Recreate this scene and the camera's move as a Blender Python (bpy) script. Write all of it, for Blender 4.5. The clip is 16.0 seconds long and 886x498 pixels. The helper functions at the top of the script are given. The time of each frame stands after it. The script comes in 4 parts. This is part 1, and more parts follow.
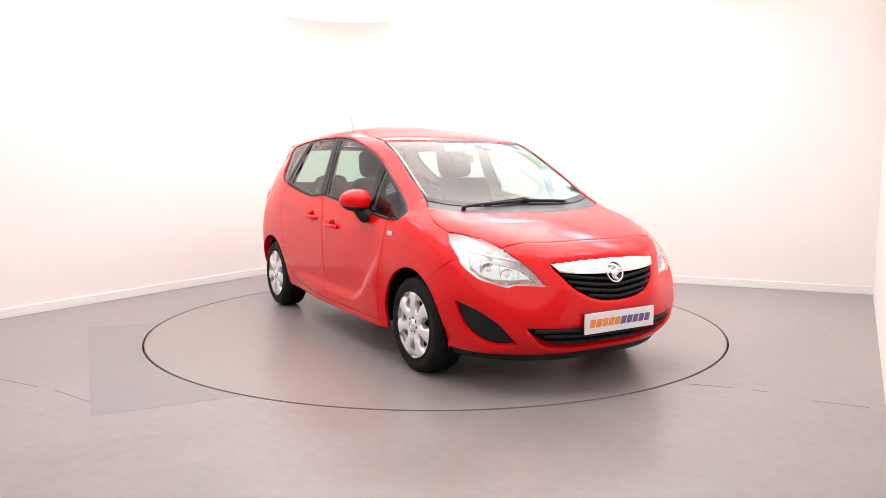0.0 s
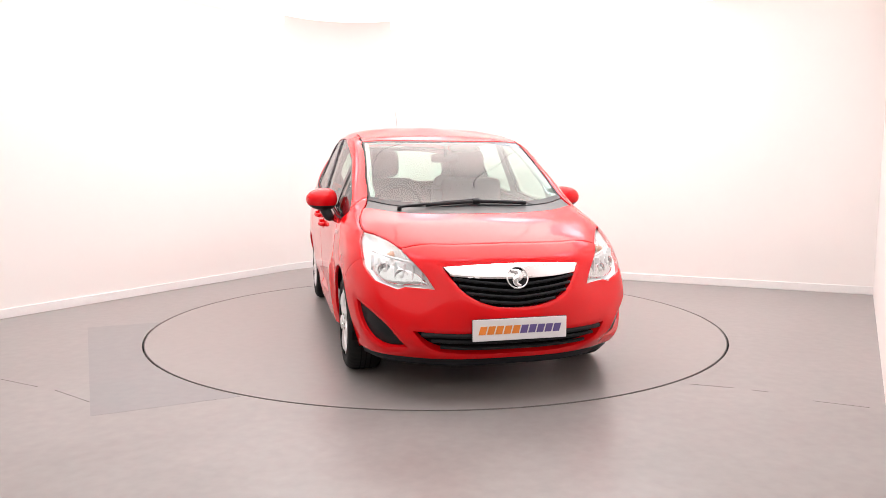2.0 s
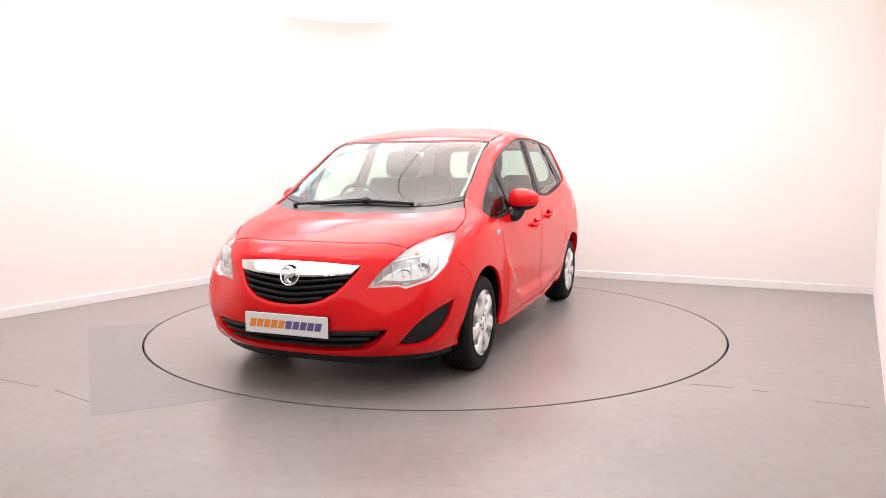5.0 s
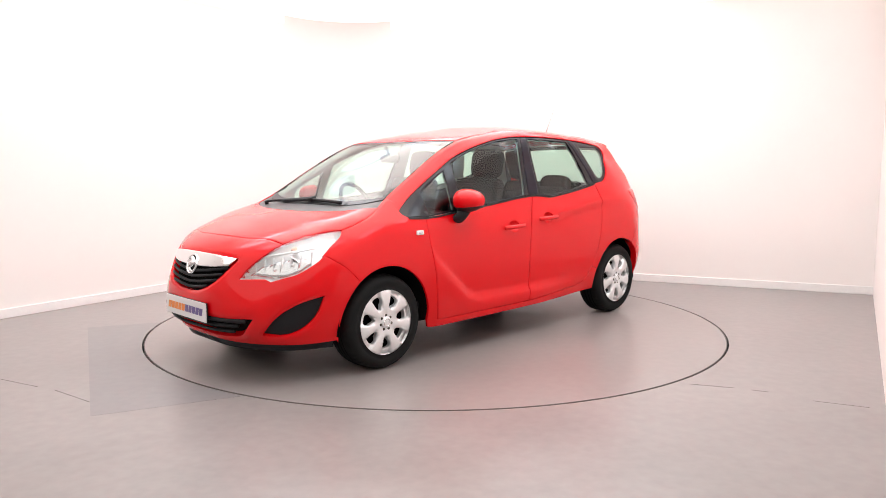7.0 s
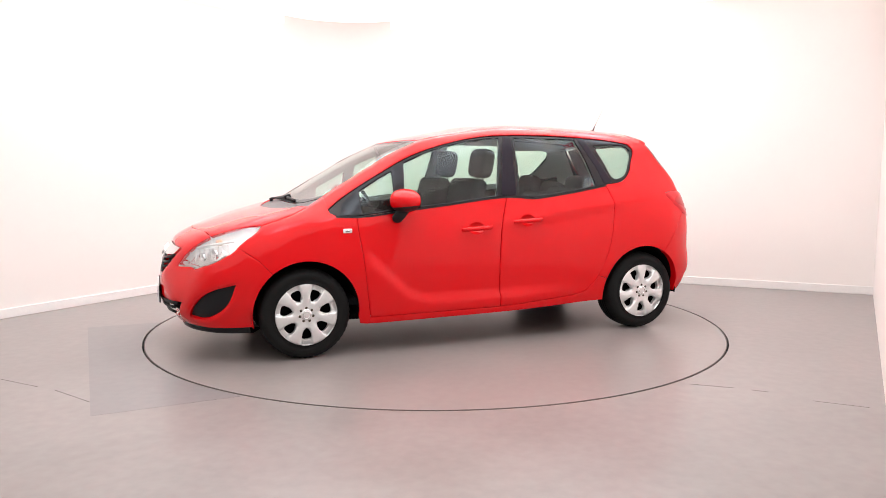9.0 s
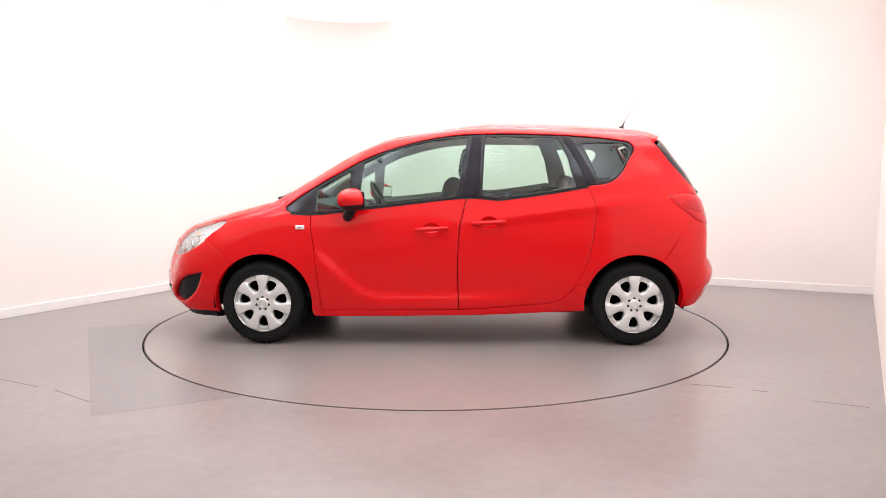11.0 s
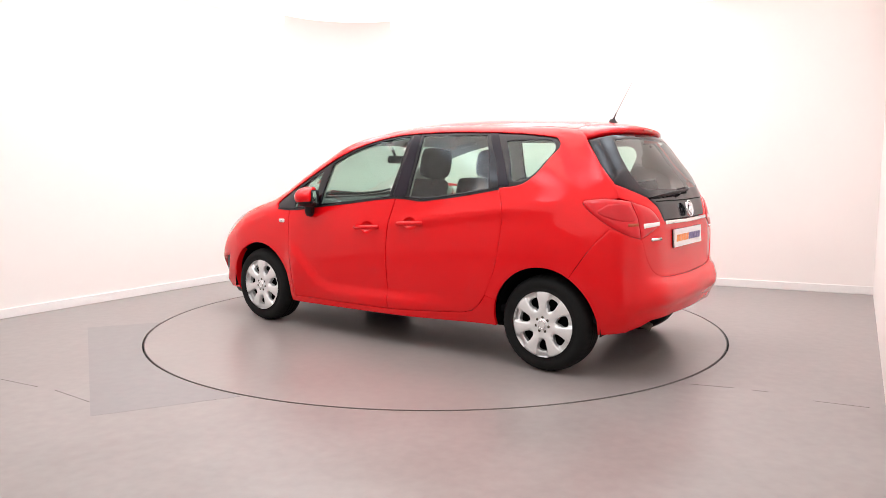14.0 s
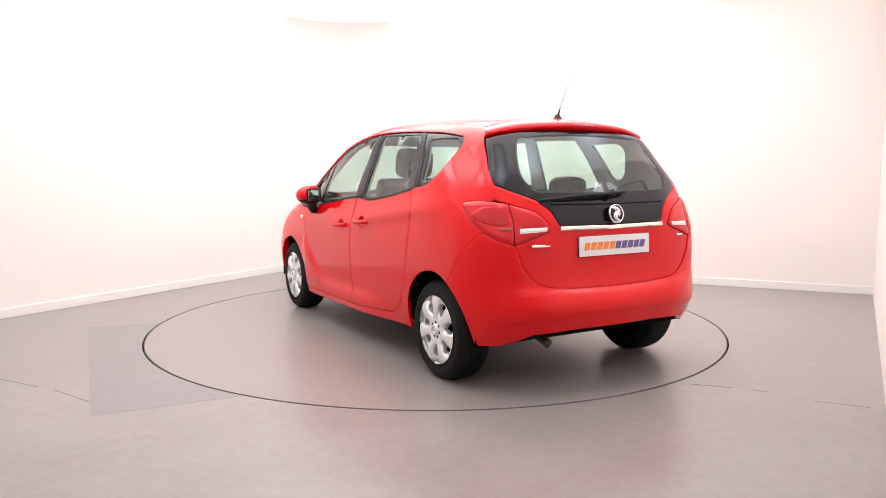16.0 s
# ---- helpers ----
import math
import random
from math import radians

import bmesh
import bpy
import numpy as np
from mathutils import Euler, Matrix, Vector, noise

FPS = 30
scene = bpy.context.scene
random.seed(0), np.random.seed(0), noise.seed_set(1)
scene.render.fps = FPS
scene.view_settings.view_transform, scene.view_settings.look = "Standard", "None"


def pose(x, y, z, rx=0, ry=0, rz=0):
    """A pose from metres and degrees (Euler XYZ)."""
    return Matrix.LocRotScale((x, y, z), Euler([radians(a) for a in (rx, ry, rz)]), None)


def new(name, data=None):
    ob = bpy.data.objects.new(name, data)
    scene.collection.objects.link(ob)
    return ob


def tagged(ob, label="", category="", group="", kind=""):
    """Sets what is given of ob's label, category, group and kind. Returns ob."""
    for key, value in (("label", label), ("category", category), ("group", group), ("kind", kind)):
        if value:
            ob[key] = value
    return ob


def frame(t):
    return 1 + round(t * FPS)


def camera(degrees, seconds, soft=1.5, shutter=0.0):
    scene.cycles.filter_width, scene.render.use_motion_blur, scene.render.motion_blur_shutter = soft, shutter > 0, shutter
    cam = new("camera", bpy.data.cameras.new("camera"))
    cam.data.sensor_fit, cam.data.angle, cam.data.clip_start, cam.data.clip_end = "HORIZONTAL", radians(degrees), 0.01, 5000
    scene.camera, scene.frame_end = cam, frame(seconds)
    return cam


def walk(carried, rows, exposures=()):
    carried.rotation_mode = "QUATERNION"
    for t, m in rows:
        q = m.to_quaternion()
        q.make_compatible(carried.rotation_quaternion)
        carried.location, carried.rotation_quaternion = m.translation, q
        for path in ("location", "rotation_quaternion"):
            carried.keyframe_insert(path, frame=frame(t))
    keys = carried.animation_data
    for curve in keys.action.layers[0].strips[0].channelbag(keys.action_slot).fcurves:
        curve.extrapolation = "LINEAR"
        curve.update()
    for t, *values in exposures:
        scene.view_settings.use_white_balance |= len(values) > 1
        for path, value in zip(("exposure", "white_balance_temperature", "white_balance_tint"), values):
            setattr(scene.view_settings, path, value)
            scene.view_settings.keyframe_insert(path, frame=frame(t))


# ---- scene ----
from mathutils import geometry
from mathutils.bvhtree import BVHTree

cam = camera(62.96, 16.0, soft=0.6)
EYE = (0.0, -5.879, 1.243)
CAM = Matrix.Translation(EYE) @ pose(0, 0, 0, 90 - 6.28, 0, -0.527) @ pose(0, 0, 0, 0, 0, -0.056)
walk(cam, [(0.0, CAM), (16.0, CAM)], exposures=[(0.0, 0.0), (16.0, 0.0)])

# ---- light ----
world = bpy.data.worlds.new("world")
scene.world = world
world.use_nodes = True
world.node_tree.nodes["Background"].inputs[0].default_value = (1.0, 0.97, 0.95, 1)
world.node_tree.nodes["Background"].inputs[1].default_value = 0.3


HEIGHT = 3.0
GLOW, FILL_GLOW, LAMP_GLOW = 0.95, 3.75, 6.4  # the ceiling's even glow, an added round fill panel and the ring of lamps light the studio

# ---- materials ----


def material(name, colour, rough=0.5, metal=0.0, coat=0.0, spec=0.5, grain=0.0, grain_scale=40.0, stain=0.0, stain_scale=2.0, bump=0.0, emit=0.0, rough_var=0.0, coat_ior=1.5, coat_rough=0.03):
    """A principled surface with colour variation at two scales and fine relief."""
    m = bpy.data.materials.new(name)
    m.use_nodes = True
    t = m.node_tree
    b = t.nodes["Principled BSDF"]
    b.inputs["Base Color"].default_value = (*colour, 1)
    b.inputs["Roughness"].default_value = rough
    b.inputs["Metallic"].default_value = metal
    b.inputs["Coat Weight"].default_value = coat
    b.inputs["Coat Roughness"].default_value = coat_rough
    b.inputs["Coat IOR"].default_value = coat_ior
    b.inputs["Specular IOR Level"].default_value = spec
    if emit:
        b.inputs["Emission Color"].default_value = (*colour, 1)
        b.inputs["Emission Strength"].default_value = emit
    if grain or stain or bump or rough_var:
        co = t.nodes.new("ShaderNodeTexCoord")
        fine, broad = t.nodes.new("ShaderNodeTexNoise"), t.nodes.new("ShaderNodeTexNoise")
        for n, s, d in ((fine, grain_scale, 6), (broad, stain_scale, 4)):
            n.inputs["Scale"].default_value, n.inputs["Detail"].default_value = s, d
            t.links.new(co.outputs["Object"], n.inputs["Vector"])
        value = None
        for n, amount in ((fine, grain), (broad, stain)):
            r = t.nodes.new("ShaderNodeMapRange")
            r.inputs["From Min"].default_value, r.inputs["From Max"].default_value = 0.25, 0.75
            r.inputs["To Min"].default_value, r.inputs["To Max"].default_value = 1 - amount, 1 + amount
            t.links.new(n.outputs["Fac"], r.inputs["Value"])
            if value is None:
                value = r.outputs[0]
            else:
                k = t.nodes.new("ShaderNodeMath")
                k.operation = "MULTIPLY"
                t.links.new(value, k.inputs[0])
                t.links.new(r.outputs[0], k.inputs[1])
                value = k.outputs[0]
        v = t.nodes.new("ShaderNodeVectorMath")
        v.operation = "SCALE"
        v.inputs[0].default_value = colour
        t.links.new(value, v.inputs["Scale"])
        t.links.new(v.outputs[0], b.inputs["Base Color"])
        if bump:
            p = t.nodes.new("ShaderNodeBump")
            p.inputs["Strength"].default_value, p.inputs["Distance"].default_value = bump, 0.002
            t.links.new(fine.outputs["Fac"], p.inputs["Height"])
            t.links.new(p.outputs[0], b.inputs["Normal"])
        if rough_var:
            r = t.nodes.new("ShaderNodeMapRange")
            r.inputs["From Min"].default_value, r.inputs["From Max"].default_value = 0.25, 0.75
            r.inputs["To Min"].default_value, r.inputs["To Max"].default_value = rough - rough_var, rough + rough_var
            t.links.new(broad.outputs["Fac"], r.inputs["Value"])
            t.links.new(r.outputs[0], b.inputs["Roughness"])
    return m


def glass(name, tint, base=0.07, rough=0.0):
    """A thin pane: tinted clear view with gloss on it."""
    m = bpy.data.materials.new(name)
    m.use_nodes = True
    t = m.node_tree
    t.nodes.clear()
    out, mix = t.nodes.new("ShaderNodeOutputMaterial"), t.nodes.new("ShaderNodeMixShader")
    clear, gloss, edge = t.nodes.new("ShaderNodeBsdfTransparent"), t.nodes.new("ShaderNodeBsdfGlossy"), t.nodes.new("ShaderNodeLayerWeight")
    clear.inputs[0].default_value = (*tint, 1)
    gloss.inputs["Roughness"].default_value = rough
    edge.inputs["Blend"].default_value = 0.5
    power, scale = t.nodes.new("ShaderNodeMath"), t.nodes.new("ShaderNodeMath")
    power.operation, scale.operation = "POWER", "MULTIPLY_ADD"
    power.inputs[1].default_value = 4.0
    scale.inputs[1].default_value, scale.inputs[2].default_value = 0.85, base
    t.links.new(edge.outputs["Facing"], power.inputs[0])
    t.links.new(power.outputs[0], scale.inputs[0])
    t.links.new(scale.outputs[0], mix.inputs[0])
    t.links.new(clear.outputs[0], mix.inputs[1])
    t.links.new(gloss.outputs[0], mix.inputs[2])
    t.links.new(mix.outputs[0], out.inputs[0])
    return m


RED = material("red_paint", (0.72, 0.003, 0.007), 0.45, coat=1.0, coat_ior=1.40, coat_rough=0.05, spec=0.0, grain=0.02, grain_scale=900, stain=0.02)
BLACK_TRIM = material("black_trim", (0.014, 0.014, 0.016), 0.5, spec=0.2, grain=0.15, grain_scale=300, bump=0.15)
BLACK_GLOSS = material("black_gloss", (0.008, 0.007, 0.010), 0.10, spec=0.35, stain=0.1)
SCREEN_BAND = material("screen_band", (0.020, 0.019, 0.022), 0.3, spec=0.3, stain=0.1)
PILLAR = material("pillar_film", (0.012, 0.008, 0.015), 0.28, spec=0.2, grain=0.05, grain_scale=400)
LINER = material("arch_liner", (0.006, 0.006, 0.006), 0.95, spec=0.08, grain=0.3, bump=0.3)
RUBBER = material("tyre_rubber", (0.007, 0.007, 0.007), 0.7, spec=0.2, grain=0.2, grain_scale=120, stain=0.2, stain_scale=8, bump=0.3)
SILVER = material("hubcap_silver", (0.80, 0.80, 0.80), 0.36, metal=0.5, grain=0.03, grain_scale=500, stain=0.03, stain_scale=6)
CHROME = material("chrome", (0.85, 0.85, 0.86), 0.09, metal=1.0, stain=0.02)
LAMP_WHITE = material("reflector", (0.90, 0.905, 0.91), 0.25, metal=0.15, stain=0.03, stain_scale=9)
FACETS = material("faceted_reflector", (0.68, 0.69, 0.70), 0.12, metal=1.0, grain=0.05, grain_scale=38, bump=1.0)
TAIL_RED = material("tail_lamp_red", (0.60, 0.005, 0.012), 0.3, coat=0.8, coat_ior=1.42, spec=0.1, stain=0.12, stain_scale=14)
TAIL_DARK = material("tail_lamp_deep_red", (0.50, 0.004, 0.010), 0.3, coat=0.8, coat_ior=1.42, spec=0.1, stain=0.12, stain_scale=14)
AMBER = material("amber_lens", (0.36, 0.05, 0.012), 0.2, coat=0.5, stain=0.1)
CLEAR_LENS = material("white_lens", (0.80, 0.79, 0.78), 0.12, coat=1.0, stain=0.05, stain_scale=30)
PLATE = material("plate_white", (0.82, 0.80, 0.80), 0.3, coat=0.4, stain=0.02)
ORANGE = material("print_orange", (0.85, 0.26, 0.04), 0.35, stain=0.06, stain_scale=9)
PURPLE = material("print_purple", (0.13, 0.09, 0.27), 0.35, stain=0.06, stain_scale=9)
FABRIC = material("seat_fabric", (0.013, 0.014, 0.016), 0.95, spec=0.15, grain=0.12, grain_scale=220, stain=0.15, bump=0.12)
PLASTIC = material("dash_plastic", (0.018, 0.018, 0.020), 0.65, spec=0.25, grain=0.2, grain_scale=260, bump=0.3, stain=0.1)
HEADLINER = material("headliner", (0.50, 0.49, 0.47), 0.9, grain=0.08, grain_scale=300, bump=0.2)
METAL_DARK = material("exhaust_steel", (0.09, 0.075, 0.06), 0.5, metal=0.8, grain=0.25, grain_scale=90, stain=0.3, stain_scale=12)
GLASS = glass("window_glass", (0.66, 0.83, 0.75), 0.05)
GLASS_TINT = glass("screen_glass", (0.66, 0.84, 0.77), 0.088)
REAR_GLASS = glass("rear_glass", (0.64, 0.80, 0.73), 0.085)
LENS = glass("headlamp_lens", (0.97, 0.98, 0.98))
MIRROR = material("mirror_glass", (0.80, 0.83, 0.82), 0.02, metal=1.0)
WALL = material("white_wall_paint", (0.825, 0.778, 0.75), 0.75, grain=0.01, grain_scale=160, stain=0.012, stain_scale=1.2, bump=0.08)
# emission over the whole ceiling keeps it white and lights the room
CEIL = material("glowing_ceiling", (1.0, 0.975, 0.945), 0.8, emit=GLOW)
# for the unseen closing walls; grey set by the car's reflections and bounced light
REAR_WALL = material("unseen_wall_grey", (0.60, 0.57, 0.55), 0.75, grain=0.02, grain_scale=160, stain=0.03, stain_scale=1.2, bump=0.08)
COWL = material("cowl_plastic", (0.07, 0.068, 0.07), 0.4, spec=0.5, grain=0.1, grain_scale=300)


def soft_lamp(name, colour, strength, rim, inner, radius):
    """A diffuser that glows most in the middle and fades to its rim: ceiling lamps and the added fill disc."""
    m = bpy.data.materials.new(name)
    m.use_nodes = True
    t = m.node_tree
    b = t.nodes["Principled BSDF"]
    b.inputs["Base Color"].default_value = (0.8, 0.8, 0.8, 1)
    b.inputs["Emission Color"].default_value = (*colour, 1)
    co, far, fade = t.nodes.new("ShaderNodeTexCoord"), t.nodes.new("ShaderNodeVectorMath"), t.nodes.new("ShaderNodeMapRange")
    far.operation = "LENGTH"
    fade.interpolation_type = "SMOOTHSTEP"
    fade.inputs["From Min"].default_value, fade.inputs["From Max"].default_value = inner, radius
    fade.inputs["To Min"].default_value, fade.inputs["To Max"].default_value = strength, rim
    t.links.new(co.outputs["Object"], far.inputs[0])
    t.links.new(far.outputs["Value"], fade.inputs["Value"])
    t.links.new(fade.outputs[0], b.inputs["Emission Strength"])
    return m


LIGHT_PANEL = soft_lamp("round_ceiling_lamp", (0.82, 0.91, 1.0), LAMP_GLOW, 2.0, 0.0, 0.55)
FILL_DISC = soft_lamp("round_fill_panel", (1.0, 0.957, 0.915), FILL_GLOW, GLOW, 2.1, 3.0)
SKIRT = material("white_skirting_gloss", (0.80, 0.78, 0.77), 0.4, grain=0.02, stain=0.02)
FLOOR = material("grey_vinyl_floor", (0.256, 0.230, 0.222), 0.31, grain=0.075, grain_scale=15, stain=0.12, stain_scale=1.3, bump=0.02, rough_var=0.03, spec=0.55)
DISC = material("grey_vinyl_turntable", (0.260, 0.232, 0.222), 0.30, grain=0.05, grain_scale=15, stain=0.09, stain_scale=1.2, bump=0.02, rough_var=0.03, spec=0.55)
PATCH = material("grey_vinyl_darker", (0.214, 0.202, 0.202), 0.32, grain=0.06, grain_scale=15, stain=0.10, stain_scale=1.6, bump=0.02, rough_var=0.03)
PIT = material("turntable_gap", (0.012, 0.011, 0.011), 0.9, grain=0.2)
BULB = material("pale_amber_bulb", (0.72, 0.42, 0.28), 0.2, coat=0.5, stain=0.1)
SEAM = material("floor_joint", (0.185, 0.165, 0.158), 0.7, grain=0.3, grain_scale=30)

# ---- mesh helpers ----


def mesh_of(name, verts, faces, mat, smooth=True):
    me = bpy.data.meshes.new(name)
    me.from_pydata([tuple(v) for v in verts], [], [tuple(f) for f in faces])
    me.materials.append(mat)
    if smooth:
        me.polygons.foreach_set("use_smooth", [True] * len(me.polygons))
    me.update()
    return me


def part(name, bm, mat, parent, label="", smooth=True):
    """One mesh object under a thing or a part. bm: a bmesh, or (verts, faces)."""
    if isinstance(bm, tuple):
        me = mesh_of(name, bm[0], bm[1], mat, smooth)
    else:
        me = bpy.data.meshes.new(name)
        bmesh.ops.recalc_face_normals(bm, faces=bm.faces)
        bm.to_mesh(me)
        bm.free()
        me.materials.append(mat)
        if smooth:
            me.polygons.foreach_set("use_smooth", [True] * len(me.polygons))
    ob = new(name, me)
    ob.parent = parent
    if label:
        ob["label"] = label
    return ob


def box(size, at=(0, 0, 0), bevel=0.0, m=None, segments=2):
    bm = bmesh.new()
    bmesh.ops.create_cube(bm, size=1)
    bmesh.ops.scale(bm, vec=size, verts=bm.verts)
    if bevel:
        bmesh.ops.bevel(bm, geom=bm.edges[:], offset=bevel, segments=segments, affect="EDGES", profile=0.5)
    if m is not None:
        bmesh.ops.transform(bm, matrix=m, verts=bm.verts)
    bmesh.ops.translate(bm, vec=at, verts=bm.verts)
    return bm


def lathe(profile, n=64, axis="Y"):
    """Turn (radius, along) points about an axis."""
    verts, faces = [], []
    k = len(profile)
    for i in range(n):
        c, s = math.cos(2 * math.pi * i / n), math.sin(2 * math.pi * i / n)
        for r, a in profile:
            verts.append((r * c, a, r * s) if axis == "Y" else (r * c, r * s, a))
    for i in range(n):
        for j in range(k - 1):
            a, b = i * k + j, (i + 1) % n * k + j
            faces.append((a, a + 1, b + 1, b))
    return verts, faces


def tube(points, radius, n=8, squash=1.0, up=(0, 0, 1)):
    """A round bar along points, with closed ends; radius may be a list."""
    P = [Vector(p) for p in points]
    verts, faces = [], []
    for i, p in enumerate(P):
        d = (P[min(i + 1, len(P) - 1)] - P[max(i - 1, 0)]).normalized()
        a = d.cross(Vector(up)).normalized()
        b = a.cross(d)
        r = radius[i] if isinstance(radius, (list, tuple)) else radius
        for k in range(n):
            w = 2 * math.pi * k / n
            verts.append(p + a * r * math.cos(w) + b * r * squash * math.sin(w))
    for i in range(len(P) - 1):
        for k in range(n):
            faces.append((i * n + k, i * n + (k + 1) % n, (i + 1) * n + (k + 1) % n, (i + 1) * n + k))
    faces.append(tuple(range(n))[::-1])
    faces.append(tuple(range((len(P) - 1) * n, len(P) * n)))
    return verts, faces


def inside(poly, pts):
    """Which of the points lie within the polygon."""
    poly, pts = np.asarray(poly), np.asarray(pts)
    r = np.zeros(len(pts), bool)
    x, y = pts[:, 0], pts[:, 1]
    for (x0, y0), (x1, y1) in zip(poly, np.roll(poly, -1, 0)):
        if y0 != y1:
            r ^= ((y0 > y) != (y1 > y)) & (x < (x1 - x0) * (y - y0) / (y1 - y0) + x0)
    return r


def shrink(poly, d):
    """The closed polygon moved inwards by d."""
    p = np.asarray(poly, float)
    area = 0.5 * np.sum(p[:, 0] * np.roll(p[:, 1], -1) - np.roll(p[:, 0], -1) * p[:, 1])
    e = np.roll(p, -1, 0) - p
    e /= np.linalg.norm(e, axis=1)[:, None] + 1e-12
    n = np.stack([-e[:, 1], e[:, 0]], 1) * (1 if area > 0 else -1)
    m = n + np.roll(n, 1, 0)
    m /= np.maximum((m * m).sum(1), 0.6)[:, None] / 2
    return p + m * d


def even(poly, step):
    """The closed polygon with points no further apart than step."""
    out = []
    p = np.asarray(poly, float)
    for a, b in zip(p, np.roll(p, -1, 0)):
        k = max(1, int(math.ceil(np.linalg.norm(b - a) / step)))
        out += [a + (b - a) * i / k for i in range(k)]
    out = np.array(out)
    keep = np.linalg.norm(out - np.roll(out, 1, 0), axis=1) > 1e-5
    return out[keep]


def fill(outline, holes=(), step=0.04, lip=0.006, hole_lip=None):
    """Triangles over a flat outline with holes: points, faces, loops of rim indices, and which points are on a rim."""
    loops = [even(outline, step)] + [even(h, step) for h in holes]
    pts, edges, rims = [], [], []
    for lp in loops:
        i0 = len(pts)
        pts += list(lp)
        rims.append(list(range(i0, len(pts))))
        edges += [(i0 + i, i0 + (i + 1) % len(lp)) for i in range(len(lp))]
    nrim = len(pts)

    def within(q):
        r = inside(loops[0], q)
        for h in loops[1:]:
            r &= ~inside(h, q)
        return r

    if lip:
        for k, lp in enumerate(loops):
            wide = lip if k == 0 or not hole_lip else hole_lip
            for d in (wide, wide * 0.5, wide * 1.6) if k and hole_lip else (wide, wide * 2.6):
                q = shrink(lp, d if k == 0 else -d)
                pts += list(q[within(q)])
    lo, hi = loops[0].min(0), loops[0].max(0)
    gx, gy = np.meshgrid(np.arange(lo[0], hi[0], step), np.arange(lo[1], hi[1], step))
    gx[1::2] += step / 2
    q = np.stack([gx.ravel(), gy.ravel()], 1)
    q = q[within(q)]
    rim = np.array(pts[:])
    if len(q):
        near = np.sqrt(((q[:, None] - rim[None]) ** 2).sum(-1)).min(1)
        pts += list(q[near > step * 0.5])
    v, _, f, vi, _, _ = geometry.delaunay_2d_cdt([Vector(p) for p in pts], edges, [], 0, 1e-7, True)
    v = np.array([tuple(a) for a in v])
    f = np.array([t for t in f if len(t) == 3])
    f = f[within(v[f].mean(1))]
    back = {}
    for i, ids in enumerate(vi):
        for j in ids:
            back[j] = i
    rims = [[back[i] for i in r if i in back] for r in rims]
    return v, f, rims

# ---- the studio ----
GROUND = -0.010
RADIUS = 2.2616
MIDDLE = (0.0, 0.047)


def laid(x, y):
    """A place of the plan on the studio's floor."""
    return x * 1.00805, -5.879 + (y + 5.879) * 1.00805


CORNERS = [laid(*p) for p in [(-1.358, 3.795), (4.339, 1.18), (1.61, -3.50), (3.4, -4.6), (1.6, -8.6), (-5.6, -8.6), (-7.0, -5.233)]]


def wall(name, a, b, label, mat):
    """A wall with thickness between two floor corners, its face on the line; the room lies to the right of a to b."""
    a, b = Vector((*a, 0)), Vector((*b, 0))
    d = b - a
    n = Vector((-d.y, d.x, 0)).normalized() * 0.15
    bm = box((d.length + 0.0, 0.15, HEIGHT + 0.2), bevel=0.0)
    ang = math.atan2(d.y, d.x)
    bmesh.ops.transform(bm, matrix=Matrix.Translation((a + b) / 2 + n / 2 + Vector((0, 0, HEIGHT / 2))) @ Matrix.Rotation(ang, 4, "Z"), verts=bm.verts)
    ob = part(name, bm, mat, None, smooth=False)
    tagged(ob, label, "wall", kind="structure")
    return ob


def skirting(name, a, b, clip0=0.0, clip1=0.0):
    a, b = Vector((*a, 0)), Vector((*b, 0))
    d = (b - a).normalized()
    a, b = a + d * clip0, b - d * clip1
    n = Vector((d.y, -d.x, 0)) * 0.008
    bm = box(((b - a).length, 0.016, 0.082), bevel=0.004)
    bmesh.ops.transform(bm, matrix=Matrix.Translation((a + b) / 2 + n + Vector((0, 0, 0.041 + GROUND))) @ Matrix.Rotation(math.atan2(d.y, d.x), 4, "Z"), verts=bm.verts)
    ob = part(name, bm, SKIRT, None, smooth=False)
    tagged(ob, "white painted skirting board along the wall", "skirting board", kind="structure")


def rounded(corner, one, two, r, n=20):
    """A corner of the plan rounded off: places along the arc from wall one to wall two, and the way to the room's side at each."""
    c, a, b = Vector(corner), (Vector(one) - Vector(corner)).normalized(), (Vector(two) - Vector(corner)).normalized()
    half = math.acos(a.dot(b)) / 2
    mid = c + (a + b).normalized() * r / math.sin(half)
    p, q = c + a * r / math.tan(half) - mid, c + b * r / math.tan(half) - mid
    turn = math.pi - 2 * half
    sign = 1 if p.x * q.y - p.y * q.x > 0 else -1
    out = []
    for k in range(n + 1):
        w = sign * turn * k / n
        d = Vector((p.x * math.cos(w) - p.y * math.sin(w), p.x * math.sin(w) + p.y * math.cos(w)))
        out.append((mid + d, -d.normalized()))
    return out


def curved(name, arc, profile, mat, label, category):
    """A profile of (out from the wall, height) drawn along an arc."""
    v, f = [], []
    for low, high in zip(profile, profile[1:]):  # each face of the profile with its own edges, so that they stay crisp
        i = len(v)
        v += [(p.x + d.x * o, p.y + d.y * o, z) for p, d in arc for o, z in (low, high)]
        f += [(i + 2 * a, i + 2 * a + 1, i + 2 * a + 3, i + 2 * a + 2) for a in range(len(arc) - 1)]
    ob = part(name, (v, f), mat, None)
    tagged(ob, label, category, kind="structure")


